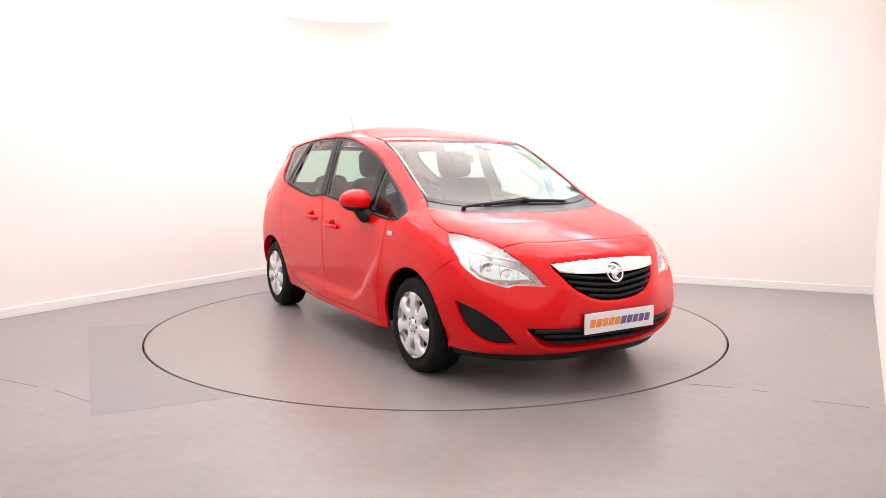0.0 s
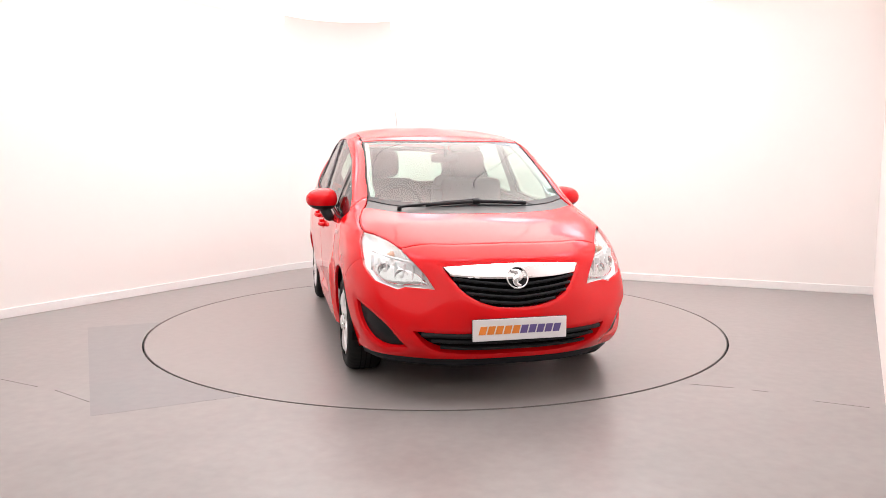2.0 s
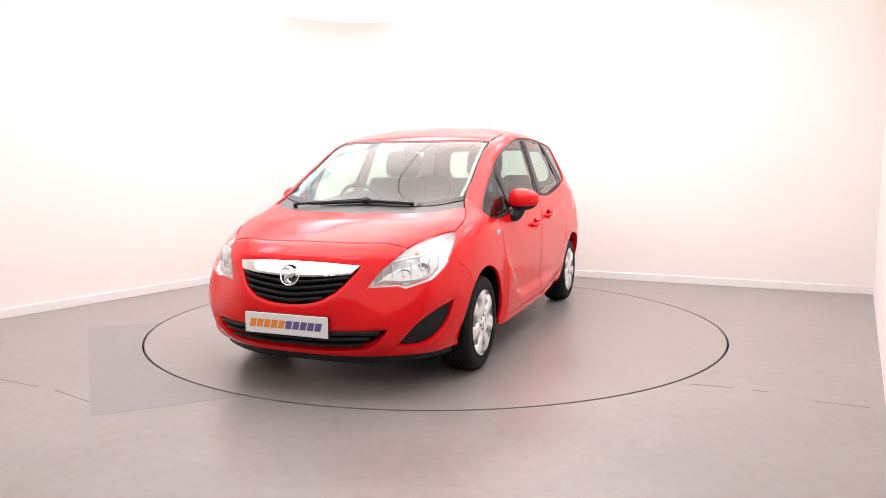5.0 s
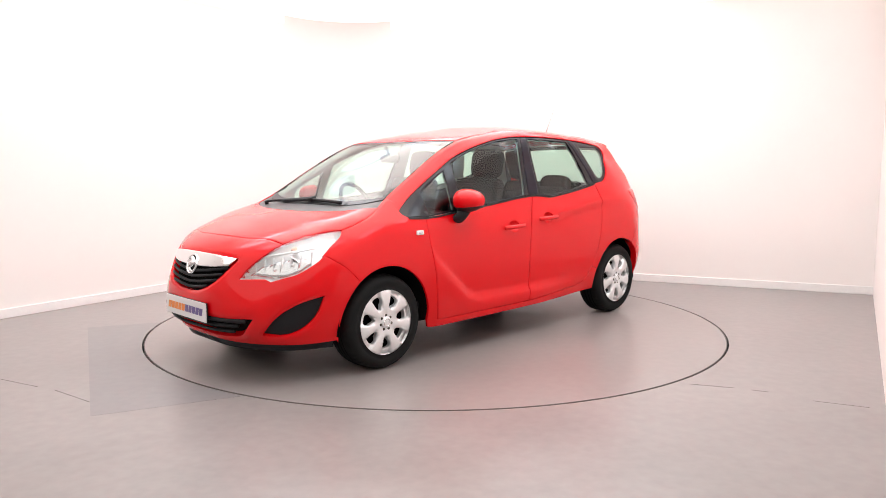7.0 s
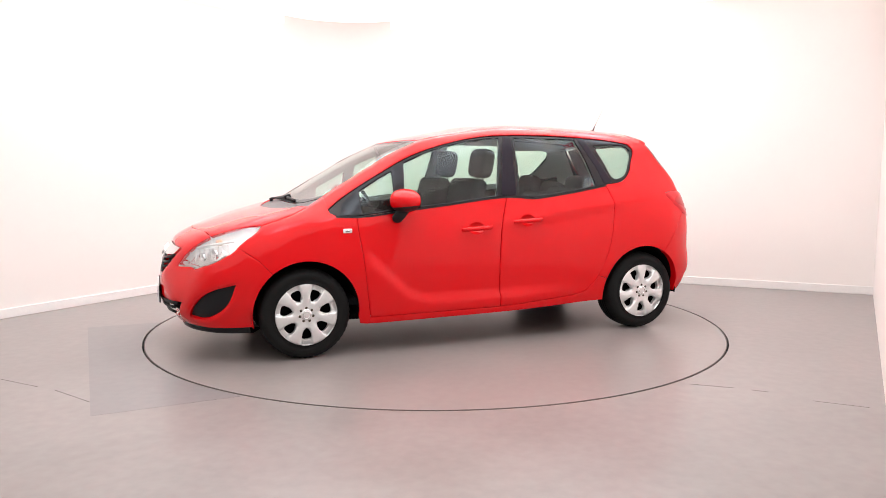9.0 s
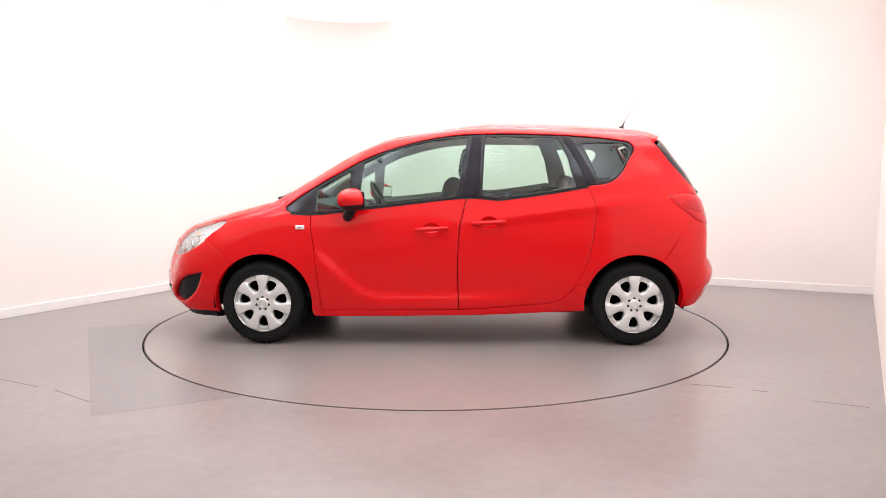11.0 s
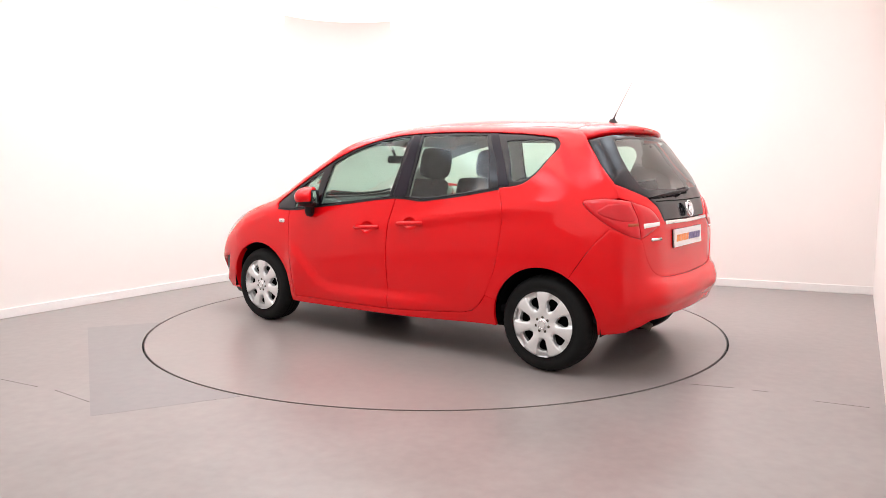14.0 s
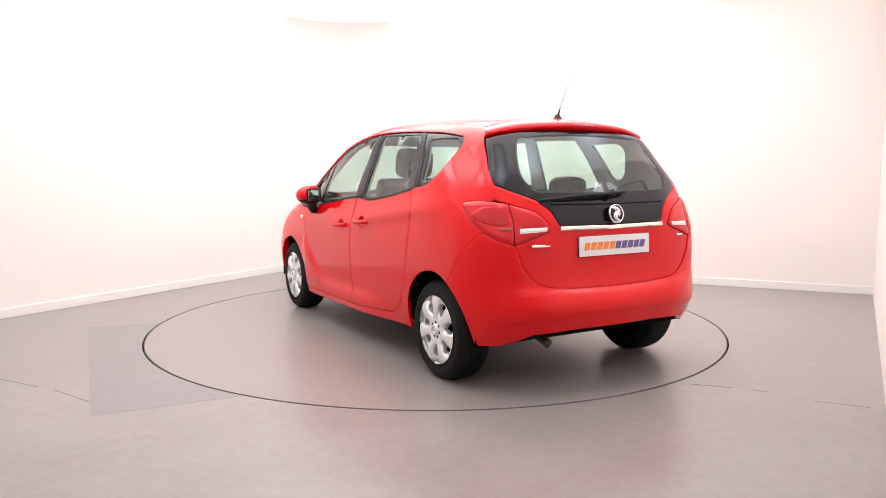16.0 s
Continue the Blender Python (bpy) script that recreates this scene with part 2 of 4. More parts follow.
BEND = rounded(CORNERS[0], CORNERS[6], CORNERS[1], 1.0)
ENDS = [(tuple(BEND[-1][0]), CORNERS[1]), (CORNERS[1], CORNERS[2]), (CORNERS[2], CORNERS[3]), (CORNERS[3], CORNERS[4]), (CORNERS[4], CORNERS[5]), (CORNERS[5], CORNERS[6]), (CORNERS[6], tuple(BEND[0][0]))]
names = ["wall_back", "wall_side", "wall_return", "wall_far_side", "wall_rear", "wall_rear_corner", "wall_long"]
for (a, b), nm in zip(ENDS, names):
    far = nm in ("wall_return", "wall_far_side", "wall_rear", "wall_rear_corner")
    wall(nm, a, b, "unseen plain grey wall added behind the camera to close the room" if far else "plain bright white studio wall", REAR_WALL if far else WALL)
curved("wall_corner", BEND, [(0.0, -0.1), (0.0, HEIGHT + 0.1), (-0.15, HEIGHT + 0.1), (-0.15, -0.1)], WALL, "rounded white corner of the studio walls", "wall")
skirting("baseboard_back", *ENDS[0])
skirting("baseboard_long", *ENDS[6])
curved("baseboard_corner", BEND, [(0.0, GROUND), (0.016, GROUND), (0.016, GROUND + 0.078), (0.012, GROUND + 0.082), (0.0, GROUND + 0.082)], SKIRT, "white painted skirting board round the corner", "skirting board")


def ring(r, n=160, at=(0.0, 0.0)):
    return [(at[0] + r * math.cos(2 * math.pi * i / n), at[1] + r * math.sin(2 * math.pi * i / n)) for i in range(n)]


def slab(name, outline, holes, mat, z, thick, step, parent=None, label=""):
    """A flat sheet with thickness."""
    v, f, rims = fill(outline, holes, step, 0)
    verts = [(a, b, z) for a, b in v]
    faces = []
    for t in f:
        (ax, ay), (bx, by), (cx, cy) = (v[i] for i in t)
        t = tuple(int(i) for i in t)
        faces.append(t if (bx - ax) * (cy - ay) - (by - ay) * (cx - ax) > 0 else t[::-1])
    for r in rims:
        k, m = len(verts), len(r)
        verts += [verts[i] for i in r] + [(*verts[i][:2], z - thick) for i in r]
        faces += [(k + j, k + (j + 1) % m, k + m + (j + 1) % m, k + m + j) for j in range(m)]
    return part(name, (verts, faces), mat, parent, label, smooth=False)


floor = slab("floor", CORNERS, [ring(RADIUS + 0.007, at=MIDDLE)], FLOOR, GROUND, 0.05, 1.0)
tagged(floor, "grey-brown vinyl studio floor with a soft sheen", "floor", kind="structure")
pit = slab("turntable_pit", ring(RADIUS + 0.2, 64, MIDDLE), [], PIT, GROUND - 0.045, 0.02, 1.0)
tagged(pit, "dark gap round the turntable", "floor", kind="structure")
ceiling = slab("ceiling", CORNERS, [], CEIL, HEIGHT + 0.1, 0.1, 1.0)
ceiling.data.flip_normals()
tagged(ceiling, "white studio ceiling given an even glow", "ceiling", kind="structure")
# added overhead source that evens out the walls and brightens floor and car
panel = part("fill_panel", lathe([(0.0, 0.0), (2.0, 0.0), (3.0, 0.0), (3.02, 0.02)], 96, "Z"), FILL_DISC, None)
panel.matrix_basis = Matrix.Translation((*MIDDLE, HEIGHT + 0.092))
tagged(panel, "large round fill light added under the studio ceiling", "light panel", kind="structure")
for x0, y0, x1, y1 in ((0.05, 2.6, -1.0, -0.95), (1.55, 2.4, 0.5, -1.15)):
    joint = part("ceiling_joint", box((math.hypot(x1 - x0, y1 - y0), 0.008, 0.006), m=Matrix.Rotation(math.atan2(y1 - y0, x1 - x0), 4, "Z"), at=((x0 + x1) / 2, (y0 + y1) / 2, HEIGHT + 0.087)), PIT, None, smooth=False)
    tagged(joint, "thin dark joint across the glowing ceiling", "ceiling", kind="structure")
for k in range(12):
    w = radians(-55 + 30 * k)
    lamp = part("ceiling_lamp", lathe([(0.0, -0.012), (0.50, -0.012), (0.545, -0.009), (0.56, 0.0), (0.56, 0.02)], 48, "Z"), LIGHT_PANEL, None)
    lamp.matrix_basis = Matrix.Translation((2.6 * math.cos(w), MIDDLE[1] + 2.6 * math.sin(w), HEIGHT + 0.082))
    tagged(lamp, "round glowing lamp in the white studio ceiling", "ceiling lamp", group="ring of ceiling lamps")
a0, a1 = math.atan2(-0.037, -2.278) + 2 * math.pi, math.atan2(-2.023, -1.091) + 2 * math.pi
arc = [((RADIUS + 0.012) * math.cos(a0 + (a1 - a0) * i / 24), MIDDLE[1] + (RADIUS + 0.012) * math.sin(a0 + (a1 - a0) * i / 24)) for i in range(25)]
patch = slab("floor_panel", [laid(-1.757, -2.307), laid(-2.765, -0.222)] + arc, [], PATCH, GROUND + 0.0006, 0.0006, 0.3)
tagged(patch, "slightly darker square of grey floor vinyl", "floor", kind="structure")
for a, b, w in (((1.471, -1.793), (1.702, -1.873), 0.005), ((1.78, -1.91), (1.86, -1.95), 0.004), ((2.03, -2.11), (2.27, -2.225), 0.005), ((-2.75, -1.57), (-2.30, -1.80), 0.005), ((-2.16, -1.87), (-1.87, -2.08), 0.006)):
    a, b = Vector((*laid(*a), GROUND)), Vector((*laid(*b), GROUND))
    bm = box(((b - a).length, w, 0.001), bevel=0)
    d = b - a
    bmesh.ops.transform(bm, matrix=Matrix.Translation((a + b) / 2 + Vector((0, 0, 0.0006))) @ Matrix.Rotation(math.atan2(d.y, d.x), 4, "Z"), verts=bm.verts)
    tagged(part("floor_joint", bm, SEAM, None, smooth=False), "thin dark joint in the vinyl floor", "floor", kind="structure")

turntable = slab("turntable", ring(RADIUS - 0.007), [], DISC, 0.0, 0.04, 0.4)
tagged(turntable, "round grey motorised turntable set flush in the floor", "turntable")
v, f = lathe([(RADIUS - 0.007, -0.03), (RADIUS - 0.007, 0.0008), (RADIUS - 0.012, 0.0008), (RADIUS - 0.012, -0.002)], 160, "Z")
part("edge_ring", (v, f), SEAM, turntable, "thin dark edge of the turntable")

# ---- the car's skin ----
# control lines of the body, from the sill up to the roof's middle; one row for each station from nose to tail
CAGE = [
    [(2.10, 0, .20), (2.20, 0, .30), (2.215, 0, .42), (2.20, 0, .58), (2.08, 0, .785), (1.72, 0, .915), (1.33, 0, 1.012), (.93, 0, 1.265), (.50, 0, 1.462), (.15, 0, 1.535), (-.15, 0, 1.586)],
    [(2.08, .30, .20), (2.18, .30, .30), (2.195, .31, .42), (2.175, .31, .58), (2.05, .31, .78), (1.71, .30, .91), (1.31, .28, 1.012), (.91, .27, 1.265), (.49, .26, 1.462), (.15, .20, 1.53), (-.17, 0, 1.580)],
    [(2.00, .52, .20), (2.09, .54, .30), (2.10, .55, .42), (2.045, .55, .58), (1.95, .54, .787), (1.68, .53, .907), (1.295, .50, 1.012), (.87, .48, 1.262), (.47, .45, 1.46), (.14, .36, 1.52), (-.19, 0, 1.583)],
    [(1.86, 0.72, 0.2), (1.92, 0.74, 0.3), (1.93, 0.76, 0.42), (1.91, 0.76, 0.58), (1.81, 0.725, 0.77), (1.58, 0.705, 0.91), (1.265, 0.645, 1.018), (0.845, 0.6, 1.264), (0.45, 0.56, 1.455), (0.13, 0.47, 1.51), (-0.22, 0, 1.578)],
    [(1.66, 0.79, 0.2), (1.68, 0.818, 0.3), (1.68, 0.843, 0.42), (1.67, 0.848, 0.58), (1.63, 0.826, 0.755), (1.47, 0.79, 0.89), (1.235, 0.715, 1.012), (0.815, 0.65, 1.265), (0.43, 0.6, 1.455), (0.11, 0.52, 1.515), (-0.25, 0, 1.588)],
    [(1.32, 0.81, 0.2), (1.32, 0.838, 0.3), (1.32, 0.863, 0.44), (1.32, 0.873, 0.6), (1.31, 0.858, 0.765), (1.25, 0.835, 0.9), (1.165, 0.768, 0.995), (0.765, 0.692, 1.265), (0.4, 0.635, 1.45), (0.08, 0.54, 1.515), (-0.3, 0, 1.59)],
    [(0.93, 0.825, 0.2), (0.94, 0.847, 0.3), (0.94, 0.867, 0.45), (0.94, 0.874, 0.62), (0.94, 0.864, 0.78), (0.93, 0.842, 0.9), (0.91, 0.803, 1.01), (0.65, 0.715, 1.265), (0.33, 0.65, 1.455), (0.03, 0.54, 1.53), (-0.35, 0, 1.592)],
    [(0.5, 0.83, 0.205), (0.5, 0.847, 0.3), (0.5, 0.864, 0.45), (0.5, 0.874, 0.62), (0.5, 0.87, 0.78), (0.5, 0.85, 0.92), (0.48, 0.825, 1.03), (0.39, 0.75, 1.25), (0.18, 0.665, 1.47), (-0.07, 0.54, 1.54), (-0.42, 0, 1.594)],
    [(-0.1, 0.83, 0.21), (-0.1, 0.847, 0.3), (-0.1, 0.865, 0.45), (-0.1, 0.876, 0.62), (-0.1, 0.874, 0.8), (-0.1, 0.854, 0.94), (-0.1, 0.83, 1.06), (-0.12, 0.755, 1.28), (-0.15, 0.66, 1.505), (-0.25, 0.53, 1.555), (-0.55, 0, 1.596)],
    [(-0.6, 0.83, 0.225), (-0.6, 0.848, 0.31), (-0.6, 0.868, 0.46), (-0.6, 0.878, 0.63), (-0.6, 0.877, 0.81), (-0.6, 0.857, 0.97), (-0.6, 0.83, 1.08), (-0.6, 0.755, 1.29), (-0.6, 0.655, 1.505), (-0.62, 0.52, 1.552), (-0.75, 0, 1.595)],
    [(-0.97, 0.825, 0.235), (-1, 0.847, 0.32), (-1, 0.87, 0.46), (-1, 0.88, 0.64), (-1, 0.878, 0.82), (-1, 0.858, 0.98), (-1, 0.825, 1.12), (-0.98, 0.745, 1.3), (-0.95, 0.64, 1.49), (-0.92, 0.51, 1.54), (-0.95, 0, 1.59)],
    [(-1.35, 0.82, 0.24), (-1.35, 0.842, 0.34), (-1.35, 0.867, 0.48), (-1.35, 0.879, 0.66), (-1.35, 0.874, 0.84), (-1.35, 0.847, 1), (-1.33, 0.8, 1.14), (-1.28, 0.72, 1.31), (-1.22, 0.625, 1.475), (-1.18, 0.49, 1.53), (-1.13, 0, 1.577)],
    [(-1.65, .78, .24), (-1.66, .82, .34), (-1.66, .848, .48), (-1.64, .858, .66), (-1.62, .848, .84), (-1.60, .81, 1.0), (-1.53, .76, 1.15), (-1.43, .685, 1.31), (-1.34, .61, 1.465), (-1.30, .47, 1.525), (-1.25, 0, 1.571)],
    [(-1.80, .68, .24), (-1.84, .71, .34), (-1.855, .735, .46), (-1.84, .735, .62), (-1.83, .735, .83), (-1.79, .72, .98), (-1.71, .693, 1.15), (-1.61, .645, 1.30), (-1.49, .59, 1.45), (-1.41, .45, 1.52), (-1.33, 0, 1.565)],
    [(-1.90, .50, .27), (-1.94, .52, .36), (-1.955, .53, .46), (-1.91, .53, .61), (-1.90, .52, .82), (-1.875, .51, .98), (-1.80, .50, 1.15), (-1.69, .48, 1.31), (-1.555, .45, 1.475), (-1.46, .36, 1.528), (-1.39, 0, 1.559)],
    [(-1.93, .25, .29), (-1.975, .26, .37), (-1.985, .27, .46), (-1.925, .26, .61), (-1.915, .26, .82), (-1.90, .26, .98), (-1.825, .25, 1.15), (-1.72, .24, 1.31), (-1.585, .23, 1.49), (-1.50, .20, 1.533), (-1.43, 0, 1.553)],
    [(-1.94, 0, .29), (-1.985, 0, .37), (-1.995, 0, .46), (-1.93, 0, .61), (-1.92, 0, .82), (-1.908, 0, .98), (-1.835, 0, 1.15), (-1.73, 0, 1.31), (-1.595, 0, 1.495), (-1.515, 0, 1.536), (-1.46, 0, 1.55)],
]


def through_points(P, n):
    """A smooth line through the points P (last axis x, y, z; first axis along the line), n steps to a span."""
    P = np.asarray(P, float)
    d = np.sqrt(((P[1:] - P[:-1]) ** 2).sum(-1)) + 1e-6
    d = d.reshape(len(d), -1).mean(1)
    s = (P[1:] - P[:-1]) / d.reshape((-1,) + (1,) * (P.ndim - 1))
    m = np.empty_like(P)
    w = d.reshape((-1,) + (1,) * (P.ndim - 1))
    m[1:-1] = (s[:-1] * w[1:] + s[1:] * w[:-1]) / (w[1:] + w[:-1])
    m[0], m[-1] = s[0], s[-1]
    out = []
    for i in range(len(P) - 1):
        for k in range(n):
            t = k / n
            out.append((2 * t**3 - 3 * t**2 + 1) * P[i] + (t**3 - 2 * t**2 + t) * d[i] * m[i] + (3 * t**2 - 2 * t**3) * P[i + 1] + (t**3 - t**2) * d[i] * m[i + 1])
    out.append(P[-1])
    return np.array(out)


def body_grid(n=6):
    """The body's skin as a grid of points, left half and right half in one."""
    c = np.array(CAGE, float)
    rise = np.interp(np.arange(len(c)), [9, 13], [0.008, 0.0])  # the roof's crown
    c[:, 10, 2] += rise
    c[:, 9, 2] += rise / 2
    flip = np.array([1, -1, 1])
    c = np.concatenate([c[2:0:-1] * flip, c, c[-2:-4:-1] * flip])
    g = through_points(c, n)[2 * n:-2 * n]
    g = through_points(np.concatenate([g.transpose(1, 0, 2), (g[:, -2:-4:-1] * flip).transpose(1, 0, 2)]), n)[:-2 * n]
    return g  # levels x stations x 3


def swage(x, z):
    """How far the doors' lower flare and the shoulder crease stand out at that place of a flank."""
    line = [(0.93, 0.72), (0.883, 0.646), (0.762, 0.525), (0.622, 0.397), (0.48, 0.346), (0.2, 0.346), (-0.75, 0.36)]
    best, side = 9.0, 1.0
    for (x0, z0), (x1, z1) in zip(line, line[1:]):
        dx, dz = x1 - x0, z1 - z0
        k = min(1, max(0, ((x - x0) * dx + (z - z0) * dz) / (dx * dx + dz * dz)))
        d = math.hypot(x - x0 - k * dx, z - z0 - k * dz)
        if d < best:
            best, side = d, dx * (z - z0) - dz * (x - x0)
    s = best if side > 0 else -best  # below the line: positive
    t = min(1, max(0, 0.5 + s / 0.03))
    flare = t * t * (3 - 2 * t)
    fade = min(1, max(0, (x + 0.75) / 0.5)) * min(1, max(0, (0.99 - x) / 0.10)) * min(1, max(0, (0.72 - z) / 0.15))
    crest = 0.885 + (-0.358 - x) * 0.13 if x > -1.1 else 0.981 - (x + 1.1) * 0.06
    u = (z - crest) / (0.055 if z > crest else 0.02)
    rib = math.exp(-u * u) * min(1, max(0, (0.0 - x) / 0.4)) * min(1, max(0, (x + 1.5) / 0.2))
    return 0.027 * flare * fade + 0.015 * rib


GRID = body_grid(6)
_l, _s, _ = GRID.shape
_v = GRID.reshape(-1, 3).copy()
_i = np.arange(_l * _s).reshape(_l, _s)
_q = np.stack([_i[:-1, :-1], _i[:-1, 1:], _i[1:, 1:], _i[1:, :-1]], -1).reshape(-1, 4)
_f = np.concatenate([_q, _q[:, ::-1] + len(_v)])
_v = np.concatenate([_v, _v * [1, -1, 1]])
SKIN = BVHTree.FromPolygons([Vector(p) for p in _v], [tuple(int(i) for i in q) for q in _f])
# smooth normals of the skin, found from its grid
_du, _dv = np.gradient(GRID, axis=1), np.gradient(GRID, axis=0)
_n = np.cross(_du, _dv)
_n /= np.linalg.norm(_n, axis=2)[:, :, None] + 1e-12
_n = np.concatenate([_n.reshape(-1, 3), _n.reshape(-1, 3) * [1, -1, 1]])
_probe = np.argmax(_v[:, 1])
if _n[_probe, 1] < 0:
    _n = -_n
for _k in range(2 * _l * _s):
    if abs(_v[_k, 1]) < 1e-6:
        _n[_k, 1] = 0


def normal_at(place, face):
    ids = _f[face]
    w = 1 / (np.linalg.norm(_v[ids] - np.array(place), axis=1) + 1e-4) ** 2
    n = (w[:, None] * _n[ids]).sum(0)
    return Vector(n).normalized()


def meet(origin, way):
    hit = SKIN.ray_cast(Vector(origin), Vector(way))
    if hit[0] is None:
        hit = SKIN.find_nearest(Vector(origin) + Vector(way) * 1.2)
    return hit[0], normal_at(hit[0], hit[2])


NOSE, TAIL = 1.15, -1.0


def lift(kind, a, b):
    """A point of a flat outline brought onto the skin, with its normal."""
    if kind == "side":
        return meet((a, 2, b), (0, -1, 0))
    if kind == "top":
        return meet((a, b, 3), (0, 0, -1))
    x0 = NOSE if kind == "nose" else TAIL
    w = a / 0.9
    way = (math.cos(w), math.sin(w), 0) if kind == "nose" else (-math.cos(w), math.sin(w), 0)
    return meet((x0, 0, b), way)


def flat(kind, p):
    """The flat place of a point near the skin."""
    x, y, z = p
    if kind == "side":
        return x, z
    if kind == "top":
        return x, y
    return (0.9 * math.atan2(y, x - NOSE), z) if kind == "nose" else (0.9 * math.atan2(y, TAIL - x), z)


def sd(*pts):
    """Places of the flank, given as x, z."""
    return [tuple(lift("side", x, z)[0]) for x, z in pts]


def tp(*pts):
    """Places of the upper skin, given as x, y."""
    return [tuple(lift("top", x, y)[0]) for x, y in pts]


def flow(pts, n=6):
    """A smooth line through places."""
    return [tuple(p) for p in through_points(np.array(pts, float), n)]


def both(half):
    """A closed outline from its left half, given from the middle round to the middle."""
    return list(half) + [(x, -y, z) for x, y, z in half[::-1] if abs(y) > 1e-4]


def shell(kind, outline, holes=(), off=0.0, depth=0.018, gap=0.0019, step=0.04, lip=0.0045, roll=0.0025, mirror=False, shape=True, crease=0.0, ledge=0.0, hole_lip=None):
    """A panel of the skin: its face, rolled edges and inward rims."""
    o = [flat(kind, p) for p in outline]
    h = [[flat(kind, p) for p in q] for q in holes]
    o = shrink(even(o, step), gap) if gap else o
    v, f, rims = fill(o, h, step, lip, hole_lip)
    edge = {i for r in rims for i in r}
    verts, norms = [], []
    ends = np.concatenate([even(q, step / 3) for q in h]) if hole_lip and h else None
    for i, (a, b) in enumerate(v):
        p, n = lift(kind, a, b)
        d = off - (roll if i in edge else 0)
        if ends is not None:
            near = max(0, 1 - math.sqrt(((ends - (a, b)) ** 2).sum(1).min()) / (hole_lip * 1.6))
            d -= 0.6 * hole_lip * near * near
        if shape and kind == "side":
            d += swage(p.x, p.z)
        if crease:
            k = min(1, max(0, (0.435 - 0.03 * p.y * p.y - p.z) / 0.022))
            d -= crease * k * k * (3 - 2 * k) * min(1, max(0, (0.78 - abs(p.y)) / 0.1))
        if ledge:
            k = min(1, max(0, (0.575 + 0.08 * p.y * p.y - p.z) / 0.035)) * min(1, max(0, (p.z - 0.42) / 0.09))
            d += ledge * k * k * (3 - 2 * k) * min(1, max(0, (0.70 - abs(p.y)) / 0.14))
        verts.append(p + n * d)
        norms.append(n)
    faces = []
    for t in f:
        a, b, c = (verts[i] for i in t)
        t = tuple(int(i) for i in t)
        faces.append(t if (b - a).cross(c - a).dot(norms[t[0]]) > 0 else t[::-1])
    if depth:
        for r in rims:
            k = len(verts)
            verts += [verts[i] for i in r] + [verts[i] - norms[i] * depth for i in r]
            m = len(r)
            for j in range(m):
                q = (j + 1) % m
                faces.append((k + j, k + q, k + m + q, k + m + j))
    if mirror:
        verts = [Vector((p.x, -p.y, p.z)) for p in verts]
        faces = [t[::-1] for t in faces]
    return verts, faces


def arch(cx, a0, a1, r=0.350, cz=0.298, n=18):
    """The wheel arch's edge on the flank, between two angles."""
    return sd(*[(cx + r * math.cos(radians(a0 + (a1 - a0) * i / n)), cz + r * math.sin(radians(a0 + (a1 - a0) * i / n))) for i in range(n + 1)])


FRONT_AXLE, REAR_AXLE = 1.315, -1.322

SEAM_WING_DOOR = flow(sd((0.968, 0.932), (0.966, 0.845), (0.943, 0.685), (0.917, 0.441), (0.893, 0.251)))
SEAM_DOORS = flow(sd((-0.14, 1.045), (-0.091, 0.852), (-0.076, 0.694), (-0.081, 0.258)))
SEAM_REAR_DOOR = flow(sd((-0.986, 1.126), (-1.038, 0.973), (-1.031, 0.858), (-1.017, 0.741), (-0.964, 0.545), (-0.872, 0.382), (-0.800, 0.320), (-0.717, 0.297)))
WINDOW_LOW = sd((1.155, 0.981), (1.147, 0.957), (1.112, 0.938), (0.966, 0.932), (0.642, 0.966), (0.318, 1.002), (-0.08, 1.047), (-0.14, 1.05), (-0.238, 1.047), (-0.357, 1.036), (-0.474, 1.048), (-0.708, 1.079), (-0.986, 1.126))
WINDOW_REAR = flow(sd((-0.986, 1.126), (-1.153, 1.157), (-1.221, 1.211), (-1.285, 1.31), (-1.333, 1.40), (-1.300, 1.443)), 4)
WINDOW_TOP = flow(sd((-1.300, 1.443), (-1.148, 1.465), (-0.791, 1.490), (-0.27, 1.498), (-0.068, 1.489), (0.094, 1.468), (0.256, 1.433), (0.42, 1.386), (0.585, 1.322), (0.747, 1.236), (0.911, 1.145), (1.073, 1.043), (1.155, 0.981)), 4)
SCREEN_SIDE = flow(tp((1.165, 0.668), (1.0, 0.652), (0.83, 0.633), (0.64, 0.613), (0.455, 0.598)), 4)
ROOF_SIDE = flow(tp((0.455, 0.598), (0.25, 0.592), (-0.15, 0.585), (-0.6, 0.575), (-1.0, 0.56), (-1.25, 0.545), (-1.39, 0.54)), 4)
LAMP_INNER = flow([(2.10, 0.44, 0.604), (2.06, 0.478, 0.668), (2.0, 0.53, 0.733), (1.905, 0.585, 0.80), (1.80, 0.63, 0.842), (1.66, 0.705, 0.872), (1.58, 0.752, 0.883)], 5)
LAMP_OUTER = flow([(1.58, 0.752, 0.883), (1.622, 0.785, 0.838), (1.687, 0.79, 0.793), (1.739, 0.797, 0.75), (1.790, 0.79, 0.708), (1.845, 0.775, 0.676), (1.90, 0.75, 0.645), (1.963, 0.69, 0.62), (2.005, 0.625, 0.597)], 4)
LAMP_LOW = [(2.005, 0.625, 0.597), (2.018, 0.585, 0.611), (2.10, 0.44, 0.604)]
SEAM_BUMPER_WING = flow(sd((1.712, 0.727), (1.614, 0.655), (1.535, 0.572)), 6)
SEAM_BUMPER_REAR = flow(sd((-1.724, 0.893), (-1.643, 0.794), (-1.505, 0.596)), 6)
